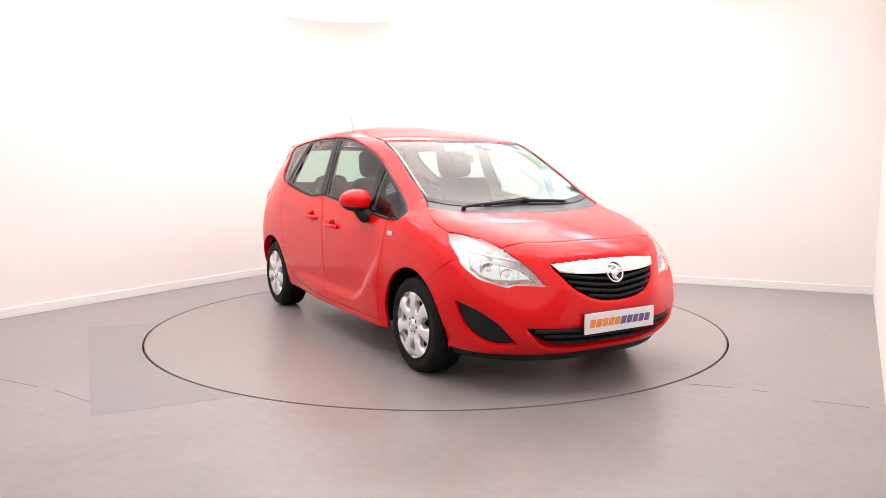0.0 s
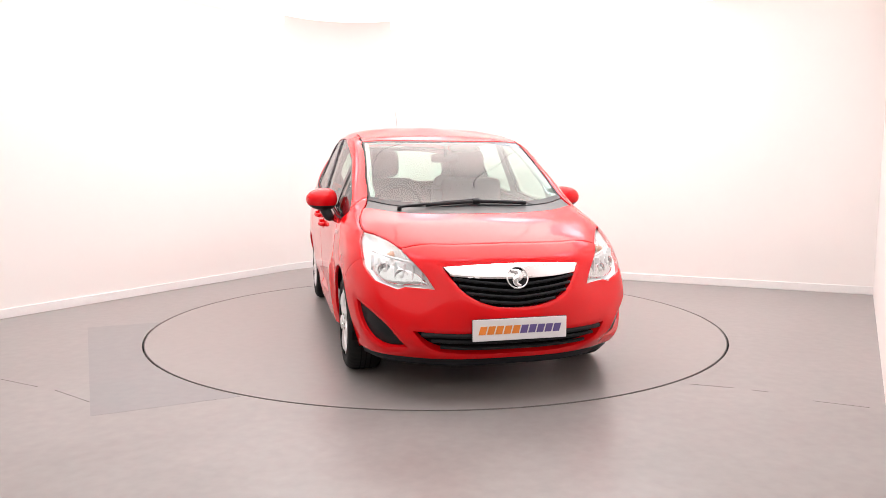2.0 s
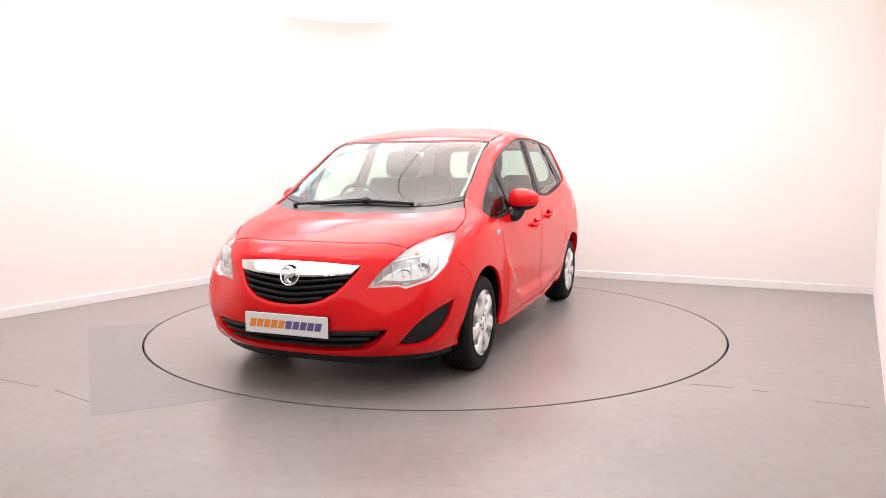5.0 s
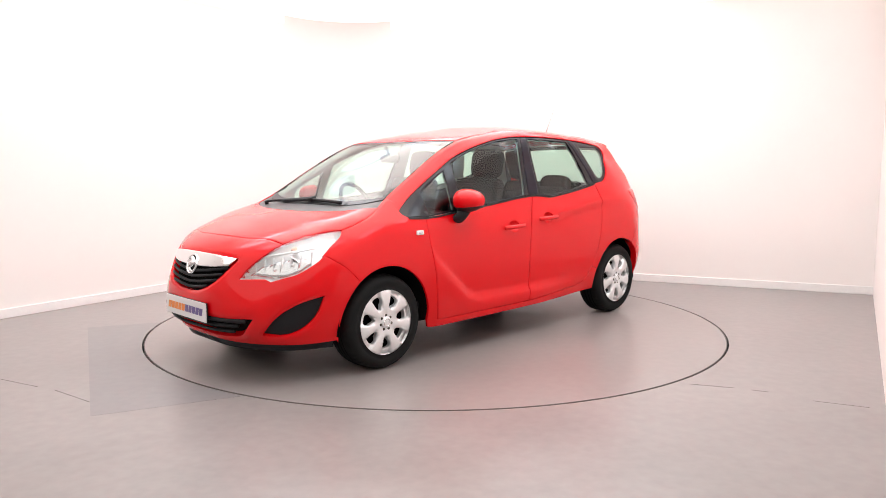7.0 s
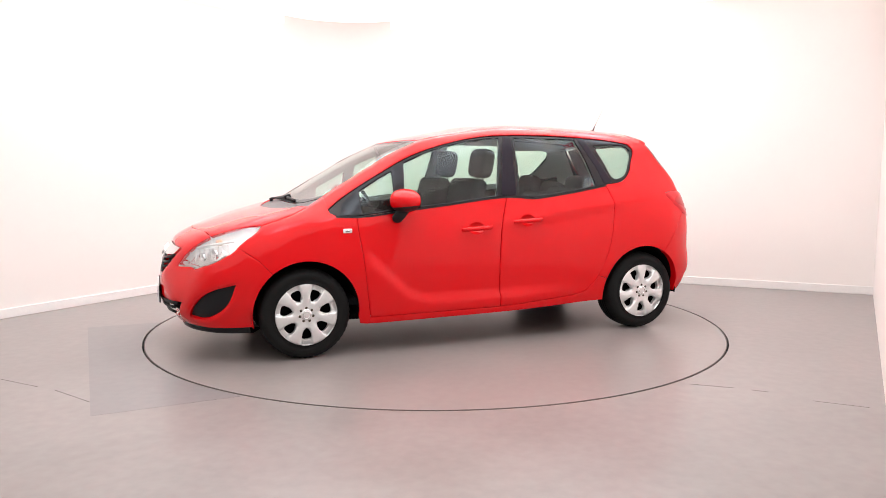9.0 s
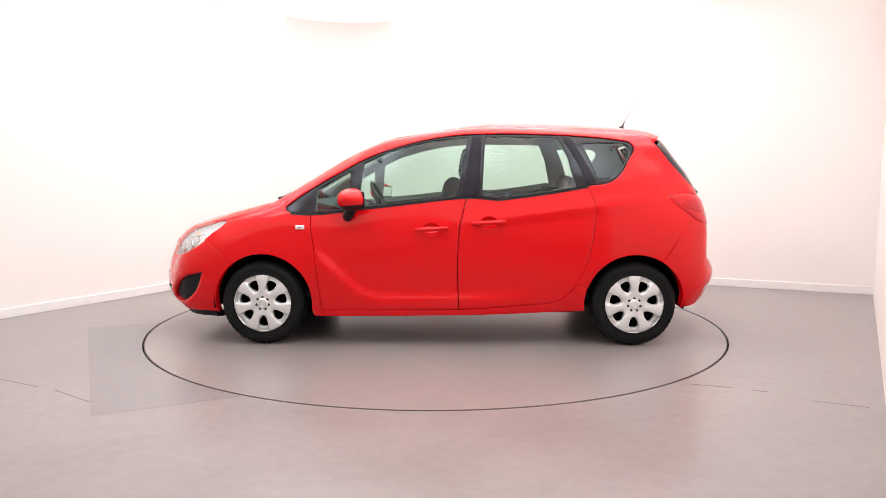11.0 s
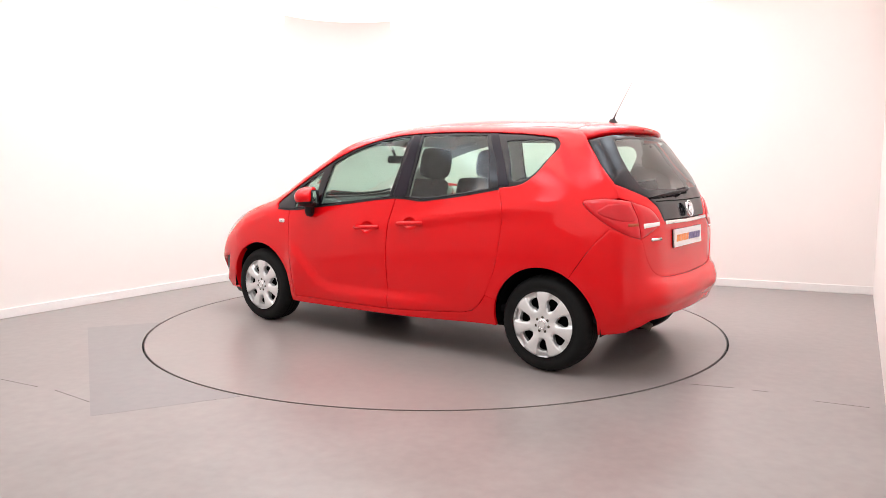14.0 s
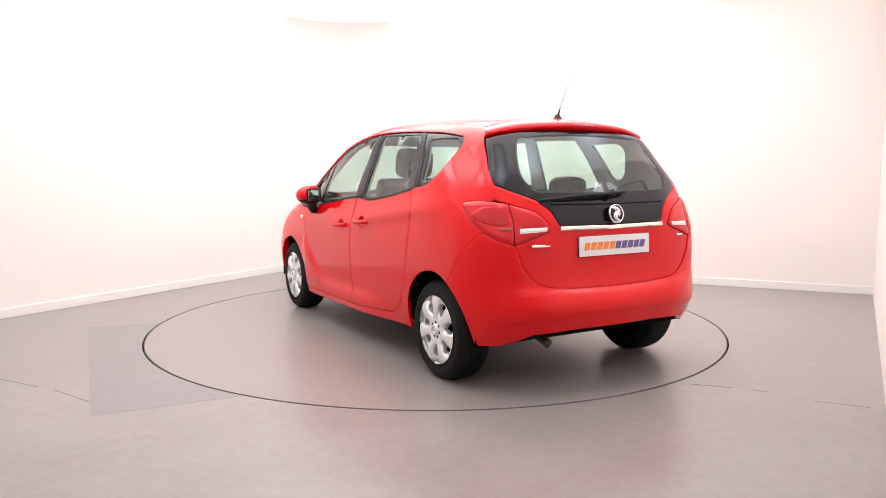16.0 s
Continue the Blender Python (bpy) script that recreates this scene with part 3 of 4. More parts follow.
TAIL_OUT = flow([(-1.797, 0.662, 1.056), (-1.738, 0.729, 1.068), (-1.62, 0.775, 1.068), (-1.555, 0.80, 1.052), (-1.607, 0.81, 0.994), (-1.707, 0.799, 0.922), (-1.822, 0.747, 0.858), (-1.868, 0.668, 0.834)], 4)
TAIL_SPLIT = [(-1.868, 0.665, 0.834), (-1.843, 0.655, 0.956), (-1.797, 0.662, 1.056)]
TAIL_IN = flow([(-1.868, 0.663, 0.834), (-1.895, 0.50, 0.889), (-1.901, 0.448, 0.912), (-1.878, 0.49, 0.983), (-1.797, 0.662, 1.056)], 4)


car = new("car")
tagged(car, "bright red five-door compact people carrier with silver wheel covers", "car")


def pair(name, kind, outline, mat, label="", parent=None, **kw):
    """A panel of the left flank and its twin on the right."""
    made = []
    for mirror in (False, True):
        made.append(part(name, shell(kind, outline, mirror=mirror, **kw), mat, parent or car, label))
    return made


# flanks
bonnet_edge = tp((1.165, 0.668), (1.232, 0.688), (1.298, 0.723), (1.385, 0.75), (1.501, 0.759), (1.58, 0.752))
wing = bonnet_edge + LAMP_OUTER[1:14] + SEAM_BUMPER_WING + arch(FRONT_AXLE, 51, 187)[1:] + sd((0.955, 0.205), (0.905, 0.205)) + SEAM_WING_DOOR[::-1] + WINDOW_LOW[2::-1]
pair("front_wing", "side", wing, RED, gap=0.0004, roll=0.0012)
front_door = SEAM_WING_DOOR + sd((0.4, 0.254), (-0.081, 0.258)) + SEAM_DOORS[::-1] + WINDOW_LOW[7:2:-1]
rear_door = SEAM_DOORS + sd((-0.4, 0.276), (-0.717, 0.297)) + SEAM_REAR_DOOR[::-1] + WINDOW_LOW[12:6:-1]
sill = sd((0.905, 0.252), (0.4, 0.254), (-0.081, 0.258), (-0.4, 0.276), (-0.717, 0.297), (-0.80, 0.320), (-0.872, 0.382), (-0.91, 0.435)) + arch(REAR_AXLE, 19, -10, n=6) + sd((-0.90, 0.236), (-0.5, 0.224), (0.0, 0.213), (0.5, 0.207), (0.905, 0.204))


def bowl_edge(x, z):
    return sd(*[(x + 0.058 * math.cos(2 * math.pi * k / 20), z + 0.040 * math.sin(2 * math.pi * k / 20)) for k in range(20)])


HANDLES = ((0.11, 0.829), (-0.293, 0.874))
doors_f = pair("front_door", "side", front_door, RED, gap=0.0028, step=0.03, holes=[bowl_edge(*HANDLES[0])])
doors_r = pair("rear_door", "side", rear_door, RED, gap=0.0028, step=0.03, holes=[bowl_edge(*HANDLES[1])])
pair("sill", "side", sill, RED)
side_frame = SCREEN_SIDE + ROOF_SIDE[1:] + tp((-1.445, 0.56)) + [(-1.49, 0.618, 1.427), (-1.602, 0.67, 1.275), (-1.703, 0.70, 1.163), (-1.739, 0.722, 1.075)] + TAIL_OUT[5:22] + SEAM_BUMPER_REAR + arch(REAR_AXLE, 122, 19)[1:] + sd((-0.91, 0.435)) + SEAM_REAR_DOOR[-20::-1] + WINDOW_REAR[1:] + WINDOW_TOP[1:] 
pair("side_frame", "side", side_frame, RED, gap=0.0003, roll=0.001, depth=0.007)
pair("pillar_trim", "side", side_frame, PLASTIC, "dark inner pillar trim", off=-0.021, depth=0, gap=0, roll=0, lip=0, step=0.08)

# upper skin
bonnet = both(flow(tp((1.985, 0.0), (1.978, 0.15), (1.957, 0.31), (1.92, 0.46), (1.892, 0.586)), 4) + tp((1.80, 0.630), (1.66, 0.705)) + tp((1.58, 0.752), (1.501, 0.759), (1.385, 0.75), (1.298, 0.723)) + flow(tp((1.265, 0.705), (1.31, 0.65), (1.38, 0.54), (1.435, 0.37), (1.472, 0.17), (1.485, 0.0)), 4))
part("bonnet", shell("top", bonnet), RED, car)
cowl = both(flow(tp((1.485, 0.0), (1.472, 0.17), (1.435, 0.37), (1.38, 0.54), (1.31, 0.65), (1.265, 0.70)), 4) + tp((1.232, 0.685), (1.19, 0.668)) + flow(tp((1.20, 0.655), (1.25, 0.57), (1.295, 0.43), (1.32, 0.22), (1.328, 0.0)), 4))
part("windscreen_cowl", shell("top", cowl, off=-0.008, roll=0.0), COWL, car, "black plastic cowl below the windscreen")
screen = both(flow(tp((1.328, 0.0), (1.32, 0.22), (1.295, 0.43), (1.25, 0.57), (1.19, 0.665)), 4) + SCREEN_SIDE[1:] + flow(tp((0.455, 0.598), (0.49, 0.4), (0.515, 0.2), (0.522, 0.0)), 4))
clear = both(flow(tp((1.275, 0.0), (1.27, 0.2), (1.245, 0.40), (1.205, 0.54), (1.16, 0.645)), 4) + tp((1.0, 0.643), (0.82, 0.623), (0.64, 0.605), (0.48, 0.59)) + flow(tp((0.48, 0.585), (0.515, 0.4), (0.54, 0.2), (0.548, 0.0)), 4))
part("windscreen_surround", shell("top", screen, holes=[clear], off=-0.004, depth=0.004, roll=0, lip=0), SCREEN_BAND, car, "black band round the windscreen")
pane = part("windscreen", shell("top", clear, off=-0.005, depth=0, gap=0, roll=0, lip=0, step=0.06), GLASS_TINT, car, "clear windscreen glass")
pane.visible_shadow = False
roof = both(flow(tp((0.522, 0.0), (0.515, 0.2), (0.49, 0.4), (0.455, 0.598)), 4) + ROOF_SIDE[1:] + flow(tp((-1.39, 0.54), (-1.41, 0.3), (-1.42, 0.0)), 4))
part("roof", shell("top", roof, step=0.06), RED, car)
part("headliner", shell("top", both(tp((0.49, 0.0), (0.44, 0.57), (-0.15, 0.565), (-0.6, 0.555), (-1.2, 0.53), (-1.40, 0.50), (-1.44, 0.0))), off=-0.035, depth=0, step=0.1, roll=0, lip=0), HEADLINER, car, "pale grey cloth headliner")
v, f = [], []
for k in range(21):
    u = -1 + k / 10
    y = 0.56 * u
    a, b = lift("top", -1.42 + 0.03 * u * u, y)[0], lift("top", -1.50 + 0.035 * u * u, 0.575 * u)[0]
    tip = Vector((-1.632 + 0.115 * u * u + 0.02 * u ** 4, 0.603 * u, 1.507 - 0.035 * u * u - 0.02 * u ** 4))
    up = Vector((0, 0, 0.004))
    v += [a + Vector((0.014, 0, -0.005)), a + up * 0.1, b + up, (b + tip) / 2 + up * 1.5, tip + up * 0.3, tip - Vector((-0.002, 0, 0.012)), tip - Vector((-0.03, 0, 0.034)), tip - Vector((-0.13, 0, 0.030))]
for k in range(20):
    f += [(k * 8 + j, (k + 1) * 8 + j, (k + 1) * 8 + j + 1, k * 8 + j + 1) for j in range(7)]
f += [tuple(range(8)), tuple(range(167, 159, -1))]
spoiler = part("spoiler", (v, f), RED, car, "red roof spoiler over the rear window")
part("high_stop_lamp", box((0.012, 0.16, 0.012), (-1.631, 0, 1.500), 0.003), TAIL_DARK, spoiler, "narrow red third stop lamp")

# windows of the flanks
surround = WINDOW_LOW + WINDOW_REAR[1:] + WINDOW_TOP[1:-1]
quarterlight = sd((0.93, 0.952), (0.70, 0.975), (0.693, 1.235), (0.80, 1.178), (0.935, 1.10))
door_pane = sd((0.632, 0.985), (0.60, 1.29), (0.42, 1.37), (0.256, 1.418), (0.094, 1.453), (-0.068, 1.474), (-0.145, 1.478), (-0.105, 1.25), (-0.065, 1.06), (0.3, 1.015))
rear_pane = sd((-0.27, 1.482), (-0.245, 1.064), (-0.357, 1.052), (-0.474, 1.064), (-0.70, 1.094), (-0.90, 1.125), (-0.855, 1.32), (-0.79, 1.474))
corner_pane = flow(sd((-0.955, 1.43), (-1.15, 1.435), (-1.285, 1.418), (-1.305, 1.385), (-1.255, 1.29), (-1.195, 1.21), (-1.13, 1.178), (-1.075, 1.175), (-1.02, 1.29), (-0.955, 1.43)), 3)[:-1]
pair("window_surround", "side", surround, BLACK_GLOSS, "gloss black window pillars and seals", holes=[quarterlight, door_pane, rear_pane, corner_pane], off=-0.008, depth=0.012, roll=0.002, shape=False)
for name, outline in (("quarterlight", quarterlight), ("front_door_window", door_pane), ("rear_door_window", rear_pane), ("corner_window", corner_pane)):
    for pane in pair(name, "side", outline, GLASS, off=-0.012, depth=0, gap=0, roll=0, lip=0, step=0.08, shape=False):
        pane.visible_shadow = False
pair("window_seal", "side", flow(WINDOW_LOW[2:13], 3) + [(p[0], p[1], p[2] - 0.012) for p in flow(WINDOW_LOW[2:13], 3)[::-1]], BLACK_TRIM, "black rubber window seal", off=0.003, depth=0.006, gap=0, roll=0.001, lip=0, shape=False)

lining = tp((1.15, 0.625), (1.0, 0.612), (0.83, 0.596), (0.64, 0.578), (0.455, 0.565)) + ROOF_SIDE[1:] + tp((-1.445, 0.56)) + sd((-1.53, 1.33), (-1.66, 1.15), (-1.70, 0.95), (-1.70, 0.72), (-1.0, 0.72), (-0.986, 1.06), (-0.14, 0.98), (0.966, 0.90), (1.13, 0.95))
pair("pillar_trim", "side", lining, HEADLINER, "pale grey inner pillar trim", holes=[quarterlight, door_pane, rear_pane, corner_pane], off=-0.034, depth=0, gap=0, roll=0, lip=0, step=0.06, shape=False)
b_post = sd((-0.178, 1.488), (-0.245, 1.488), (-0.222, 1.07), (-0.215, 1.056), (-0.112, 1.056), (-0.105, 1.07))
pair("centre_pillar", "side", b_post, PILLAR, "dark satin pillar between the doors", off=-0.004, depth=0.008, gap=0, shape=False, roll=0.002)
c_post = sd((-0.812, 1.484), (-0.875, 1.482), (-0.99, 1.27), (-1.05, 1.145), (-0.975, 1.135), (-0.93, 1.27))
pair("rear_pillar", "side", c_post, PILLAR, "dark satin pillar behind the rear door", off=-0.004, depth=0.008, gap=0, shape=False, roll=0.002)

for side in (1, -1):
    part("pillar_lining", tube([(x - 0.012, side * (y - 0.022), z - 0.030) for x, y, z in SCREEN_SIDE + ROOF_SIDE[1:6]], 0.024, 10), HEADLINER, car, "pale grey inner lining of the windscreen pillar")
    part("roof_channel", tube([(x, side * (y - 0.002), z - 0.0025) for x, y, z in SCREEN_SIDE[-8:] + ROOF_SIDE[1:6]], 0.0035, 6), BLACK_TRIM, car, "thin black channel along the roof's edge")
    part("screen_seal", tube([(x, side * (y - 0.006), z - 0.006) for x, y, z in SCREEN_SIDE[:-7]], 0.005, 6), BLACK_TRIM, car, "thin black seal along the windscreen")

# nose
arch_front = arch(FRONT_AXLE, 51, -15, n=8)
bumper_half = flow(tp((1.985, 0.0), (1.978, 0.15), (1.957, 0.31), (1.92, 0.46), (1.895, 0.578)), 4) + LAMP_INNER[15::-1] + LAMP_LOW[1::-1] + LAMP_OUTER[-2:12:-1] + SEAM_BUMPER_WING + arch_front[1:] + [(1.66, 0.785, 0.226), (1.86, 0.72, 0.222), (2.01, 0.52, 0.212), (2.09, 0.30, 0.208), (2.11, 0.0, 0.207)]
grille_hole = both(flow([(2.125, 0, 0.742), (2.115, 0.2, 0.738), (2.074, 0.392, 0.724)], 4) + flow([(2.074, 0.392, 0.724), (2.123, 0.352, 0.662), (2.165, 0.30, 0.60), (2.190, 0.24, 0.558), (2.212, 0.13, 0.517), (2.215, 0.0, 0.506)], 4))
intake_half = flow([(2.215, 0.0, 0.372), (2.18, 0.37, 0.372), (2.10, 0.565, 0.380)], 4) + flow([(2.10, 0.565, 0.380), (2.107, 0.46, 0.266), (2.117, 0.30, 0.238), (2.125, 0.0, 0.230)], 4)
intake_hole = both(intake_half)
fog_left = flow([(1.770, 0.836, 0.512), (1.93, 0.77, 0.466), (2.01, 0.693, 0.400), (2.052, 0.585, 0.272)], 4) + flow([(2.052, 0.585, 0.272), (1.975, 0.692, 0.270), (1.90, 0.768, 0.310), (1.822, 0.812, 0.385), (1.770, 0.836, 0.512)], 4)[:-1]
fog_right = [(x, -y, z) for x, y, z in fog_left]
part("front_bumper", shell("nose", both(bumper_half), holes=[grille_hole, intake_hole, fog_left, fog_right], depth=0.05, gap=0.0007, roll=0.0012, step=0.03, hole_lip=0.018), RED, car)
lip_top = flow([(2.085, 0.0, 0.214), (2.07, 0.30, 0.215), (1.985, 0.52, 0.219), (1.85, 0.70, 0.228), (1.68, 0.775, 0.232)], 5)
lip_top = [(x, -y, z) for x, y, z in lip_top[:0:-1]] + lip_top
rows_of_lip = [lip_top] + [[(NOSE + (x - NOSE) * k, y * k, z - d) for x, y, z in lip_top] for k, d in ((0.995, 0.03), (0.985, 0.050), (0.95, 0.058), (0.80, 0.045))]
m = len(lip_top)
part("bumper_lip", ([p for row in rows_of_lip for p in row], [(a * m + b, a * m + b + 1, (a + 1) * m + b + 1, (a + 1) * m + b) for a in range(4) for b in range(m - 1)]), BLACK_TRIM, car, "black plastic lip below the front bumper")

# grille, intake, fog recesses
grille = part("grille", shell("nose", grille_hole, off=-0.045, depth=0, gap=-0.01, roll=0, lip=0, step=0.05), LINER, car, "black radiator grille")


def on_nose(y, z, off):
    p, n = lift("nose", 0.9 * math.atan2(y, 1.0), z)
    for _ in range(4):
        a = 0.9 * math.atan2(y, p.x - NOSE)
        p, n = lift("nose", a, z)
    return p + n * off


for z_mid, half in ((0.640, 0.345), (0.607, 0.32), (0.574, 0.285), (0.541, 0.215)):
    pts = [on_nose(half * k / 8, z_mid + 0.035 * abs(k / 8) ** 1.3 * half / 0.33 - 0.012, -0.012) for k in range(-8, 9)]
    part("grille_slat", tube(pts, 0.009, 8, 1.0), BLACK_TRIM, grille, "curved black grille bar")
chrome_bar = both(flow([(2.125, 0, 0.738), (2.115, 0.2, 0.734), (2.078, 0.386, 0.721)], 4) + [(2.078, 0.386, 0.721), (2.112, 0.356, 0.680)] + flow([(2.118, 0.345, 0.675), (2.155, 0.2, 0.664), (2.165, 0.0, 0.656)], 4))
part("chrome_bar", shell("nose", chrome_bar, off=0.004, depth=0.03, gap=0, roll=0.004, step=0.03), CHROME, grille, "bright satin chrome grille bar")


def badge(parent, at, turn, r):
    """A round chrome emblem with a plain figure in it."""
    m = Matrix.Translation(at) @ turn
    v, f = lathe([(r * 0.84, 0.0), (r * 0.84, 0.010), (r * 0.92, 0.014), (r, 0.009), (r, 0.0)], 40)
    ob = part("emblem", ([m @ Vector(p) for p in v], f), CHROME, parent, "round chrome emblem")
    v, f = lathe([(0.0, 0.003), (r * 0.85, 0.003)], 32)
    part("emblem_disc", ([m @ Vector(p) for p in v], f), BLACK_GLOSS, ob)
    pts = [m @ Vector((r * x, 0.008, r * z)) for x, z in ((0.55, 0.62), (-0.1, 0.45), (-0.25, 0.05), (0.15, -0.1), (0.2, -0.45), (-0.25, -0.75))]
    part("emblem_figure", tube(flow(pts, 4), [r * 0.12 + r * 0.22 * math.sin(math.pi * i / 20) for i in range(21)], 8), CHROME, ob)
    return ob


badge(grille, (2.168, 0, 0.662), Matrix.Rotation(radians(-90), 4, "Z") @ Matrix.Rotation(radians(18), 4, "X"), 0.064)

intake = part("lower_intake", shell("nose", intake_hole, off=-0.05, depth=0, gap=-0.01, roll=0, lip=0, step=0.05), LINER, car, "black lower air intake")
for z_mid, half in ((0.357, 0.52), (0.316, 0.47), (0.272, 0.42)):
    pts = [on_nose(half * k / 10, z_mid + (0.012 if z_mid < 0.35 else 0.006) * (k / 10) ** 2, -0.014) for k in range(-10, 11)]
    part("intake_slat", tube(pts, 0.010 if z_mid < 0.35 else 0.014, 8, 1.0), BLACK_TRIM, intake)
for mirror in (False, True):
    part("fog_recess", shell("nose", fog_left, off=-0.03, depth=0, gap=-0.008, roll=0, lip=0, mirror=mirror), BLACK_TRIM, car, "black plastic fog lamp recess")


# number plates: plain bars in the print's colours
def plate(name, at, turn, w, h, label):
    m = Matrix.Translation(at) @ turn
    bm = box((w, 0.012, h), bevel=0.003)
    bmesh.ops.transform(bm, matrix=m, verts=bm.verts)
    ob = part(name, bm, PLATE, car, label, smooth=False)
    for k in range(10):
        x = -w * 0.5 + w * 0.105 + k * w * 0.0875
        verts = []
        for dx, dz in ((-1, -1), (1, -1), (1, 1), (-1, 1)):
            for dy in (-0.0065, -0.0078):
                verts.append(m @ Vector((x + dx * w * 0.036 + dz * 0.006, dy, dz * h * 0.19)))
        part("print_bar", (verts, [(1, 3, 5, 7), (0, 1, 3, 2), (2, 3, 5, 4), (4, 5, 7, 6), (6, 7, 1, 0)]), ORANGE if k < 5 else PURPLE, ob, smooth=False)
    bm = box((w + 0.004, 0.008, h + 0.004), bevel=0.002)
    bmesh.ops.transform(bm, matrix=m @ Matrix.Translation((0, 0.006, 0)), verts=bm.verts)
    part("plate_holder", bm, BLACK_TRIM, ob, "black plate holder", smooth=False)
    return ob


plate("front_plate", (2.226, 0, 0.394), Matrix.Rotation(radians(90), 4, "Z"), 0.53, 0.116, "white show plate with orange and purple print")
plate("rear_plate", (-1.922, 0, 0.812), Matrix.Rotation(radians(-90), 4, "Z") @ Matrix.Rotation(radians(-3), 4, "X"), 0.53, 0.113, "white show plate with orange and purple print")

# headlamps
lamp_outline = LAMP_INNER + LAMP_OUTER[1:] + LAMP_LOW[1:-1]
for mirror in (False, True):
    s = -1 if mirror else 1
    lamp = part("headlight", shell("nose", lamp_outline, off=0.003, depth=0.03, gap=0.0045, step=0.04, mirror=mirror), LENS, car, "clear headlamp with chrome reflectors")
    lamp.visible_shadow = False
    part("lamp_housing", shell("nose", lamp_outline, off=-0.055, depth=0, gap=-0.006, step=0.03, roll=-0.045, lip=0.02, mirror=mirror), LAMP_WHITE, lamp, "bright silver lamp housing")
    for y, z, r in ((0.61, 0.672, 0.036), (0.70, 0.705, 0.038)):
        c = on_nose(y, z, -0.036)
        v, f = lathe([(0.012, -0.055), (r * 0.55, -0.045), (r * 0.85, -0.020), (r, 0.004), (r + 0.002, 0.004), (r + 0.003, -0.01)], 28)
        m = Matrix.Translation((c.x, s * c.y, c.z)) @ Matrix.Rotation(radians(-90 + s * 22), 4, "Z")
        bowl = part("reflector_bowl", ([m @ Vector(p) for p in v], f), FACETS, lamp, "chrome reflector bowl")
        v, f = lathe([(0.0, 0.012), (0.010, 0.008), (0.012, -0.03)], 14)
        part("bulb", ([m @ Vector(p) for p in v], f), CLEAR_LENS, bowl)
    bezel = [(2.065, 0.478, 0.632), (2.02, 0.53, 0.688), (1.94, 0.60, 0.725), (1.83, 0.70, 0.748), (1.795, 0.755, 0.715), (1.87, 0.745, 0.668), (1.95, 0.685, 0.635), (2.01, 0.60, 0.622)]
    part("reflector", shell("nose", bezel, off=-0.034, depth=0.02, gap=0, roll=0.006, lip=0.008, step=0.03, mirror=mirror), FACETS, lamp, "faceted chrome reflector")
    for k in range(7):
        y = 0.50 + 0.045 * k
        p0, p1 = on_nose(y, 0.630 + 0.010 * k, -0.034), on_nose(y + 0.008, 0.725 + 0.007 * k, -0.040)
        bm = box((0.030, 0.006, (p1 - p0).length), bevel=0.0015, m=Matrix.Translation(((p0.x + p1.x) / 2, s * (p0.y + p1.y) / 2, (p0.z + p1.z) / 2)) @ Matrix.Rotation(s * radians(35), 4, "Z"))
        part("reflector_fin", bm, LAMP_WHITE, lamp, "chrome reflector facet", smooth=False)
    pts = [on_nose(0.50 + 0.25 * k / 8, 0.735 + 0.06 * k / 8, -0.022) for k in range(9)]
    part("lamp_divider", tube([(p.x, s * p.y, p.z) for p in pts], 0.007, 8), LAMP_WHITE, lamp)
    c = on_nose(0.655, 0.79, -0.03)
    v, f = lathe([(0.0, 0.02), (0.016, 0.012), (0.020, -0.02)], 16)
    m = Matrix.Translation((c.x, s * c.y, c.z)) @ Matrix.Rotation(radians(-90 + s * 30), 4, "Z")
    part("indicator_bulb", ([m @ Vector(p) for p in v], f), BULB, lamp, "pale amber indicator bulb")

# tail
tail_rim = [(-1.905, 0.0, 0.578), (-1.905, 0.13, 0.58), (-1.91, 0.40, 0.592), (-1.912, 0.51, 0.612), (-1.901, 0.565, 0.645), (-1.886, 0.627, 0.729), (-1.874, 0.657, 0.815)]
glass_low = [(-1.703, 0.698, 1.163), (-1.77, 0.61, 1.122), (-1.835, 0.505, 1.078), (-1.875, 0.43, 1.018), (-1.901, 0.392, 0.945)]
gate = both([(-1.905, 0.0, 0.93), (-1.90, 0.38, 0.932)] + glass_low[::-1] + [(-1.739, 0.722, 1.078), (-1.797, 0.662, 1.058)] + TAIL_IN[-2::-1] + flow(tail_rim, 3)[::-1])
part("tailgate", shell("tail", gate, off=-0.003, depth=0.03), RED, car)
glass_top = [(-1.602, 0.0, 1.478), (-1.59, 0.25, 1.473), (-1.55, 0.49, 1.453), (-1.494, 0.607, 1.424)]
rear_glass = both(flow(glass_top, 4) + [(-1.602, 0.668, 1.275)] + glass_low + [(-1.90, 0.38, 0.934), (-1.905, 0.0, 0.932)])
rear_clear = both(flow([(-1.61, 0.0, 1.442), (-1.60, 0.25, 1.438), (-1.58, 0.43, 1.425)], 4) + flow([(-1.585, 0.455, 1.415), (-1.66, 0.50, 1.30), (-1.73, 0.515, 1.20), (-1.78, 0.495, 1.142)], 4) + [(-1.79, 0.45, 1.124), (-1.84, 0.0, 1.116)])
part("rear_window_surround", shell("tail", rear_glass, holes=[rear_clear], off=-0.004, depth=0.01, roll=0.002), BLACK_GLOSS, car, "gloss black border and panel of the rear window")
pane = part("rear_window", shell("tail", rear_clear, off=-0.006, depth=0, gap=0, roll=0, lip=0, step=0.07), REAR_GLASS, car, "tinted rear window glass")
pane.visible_shadow = False
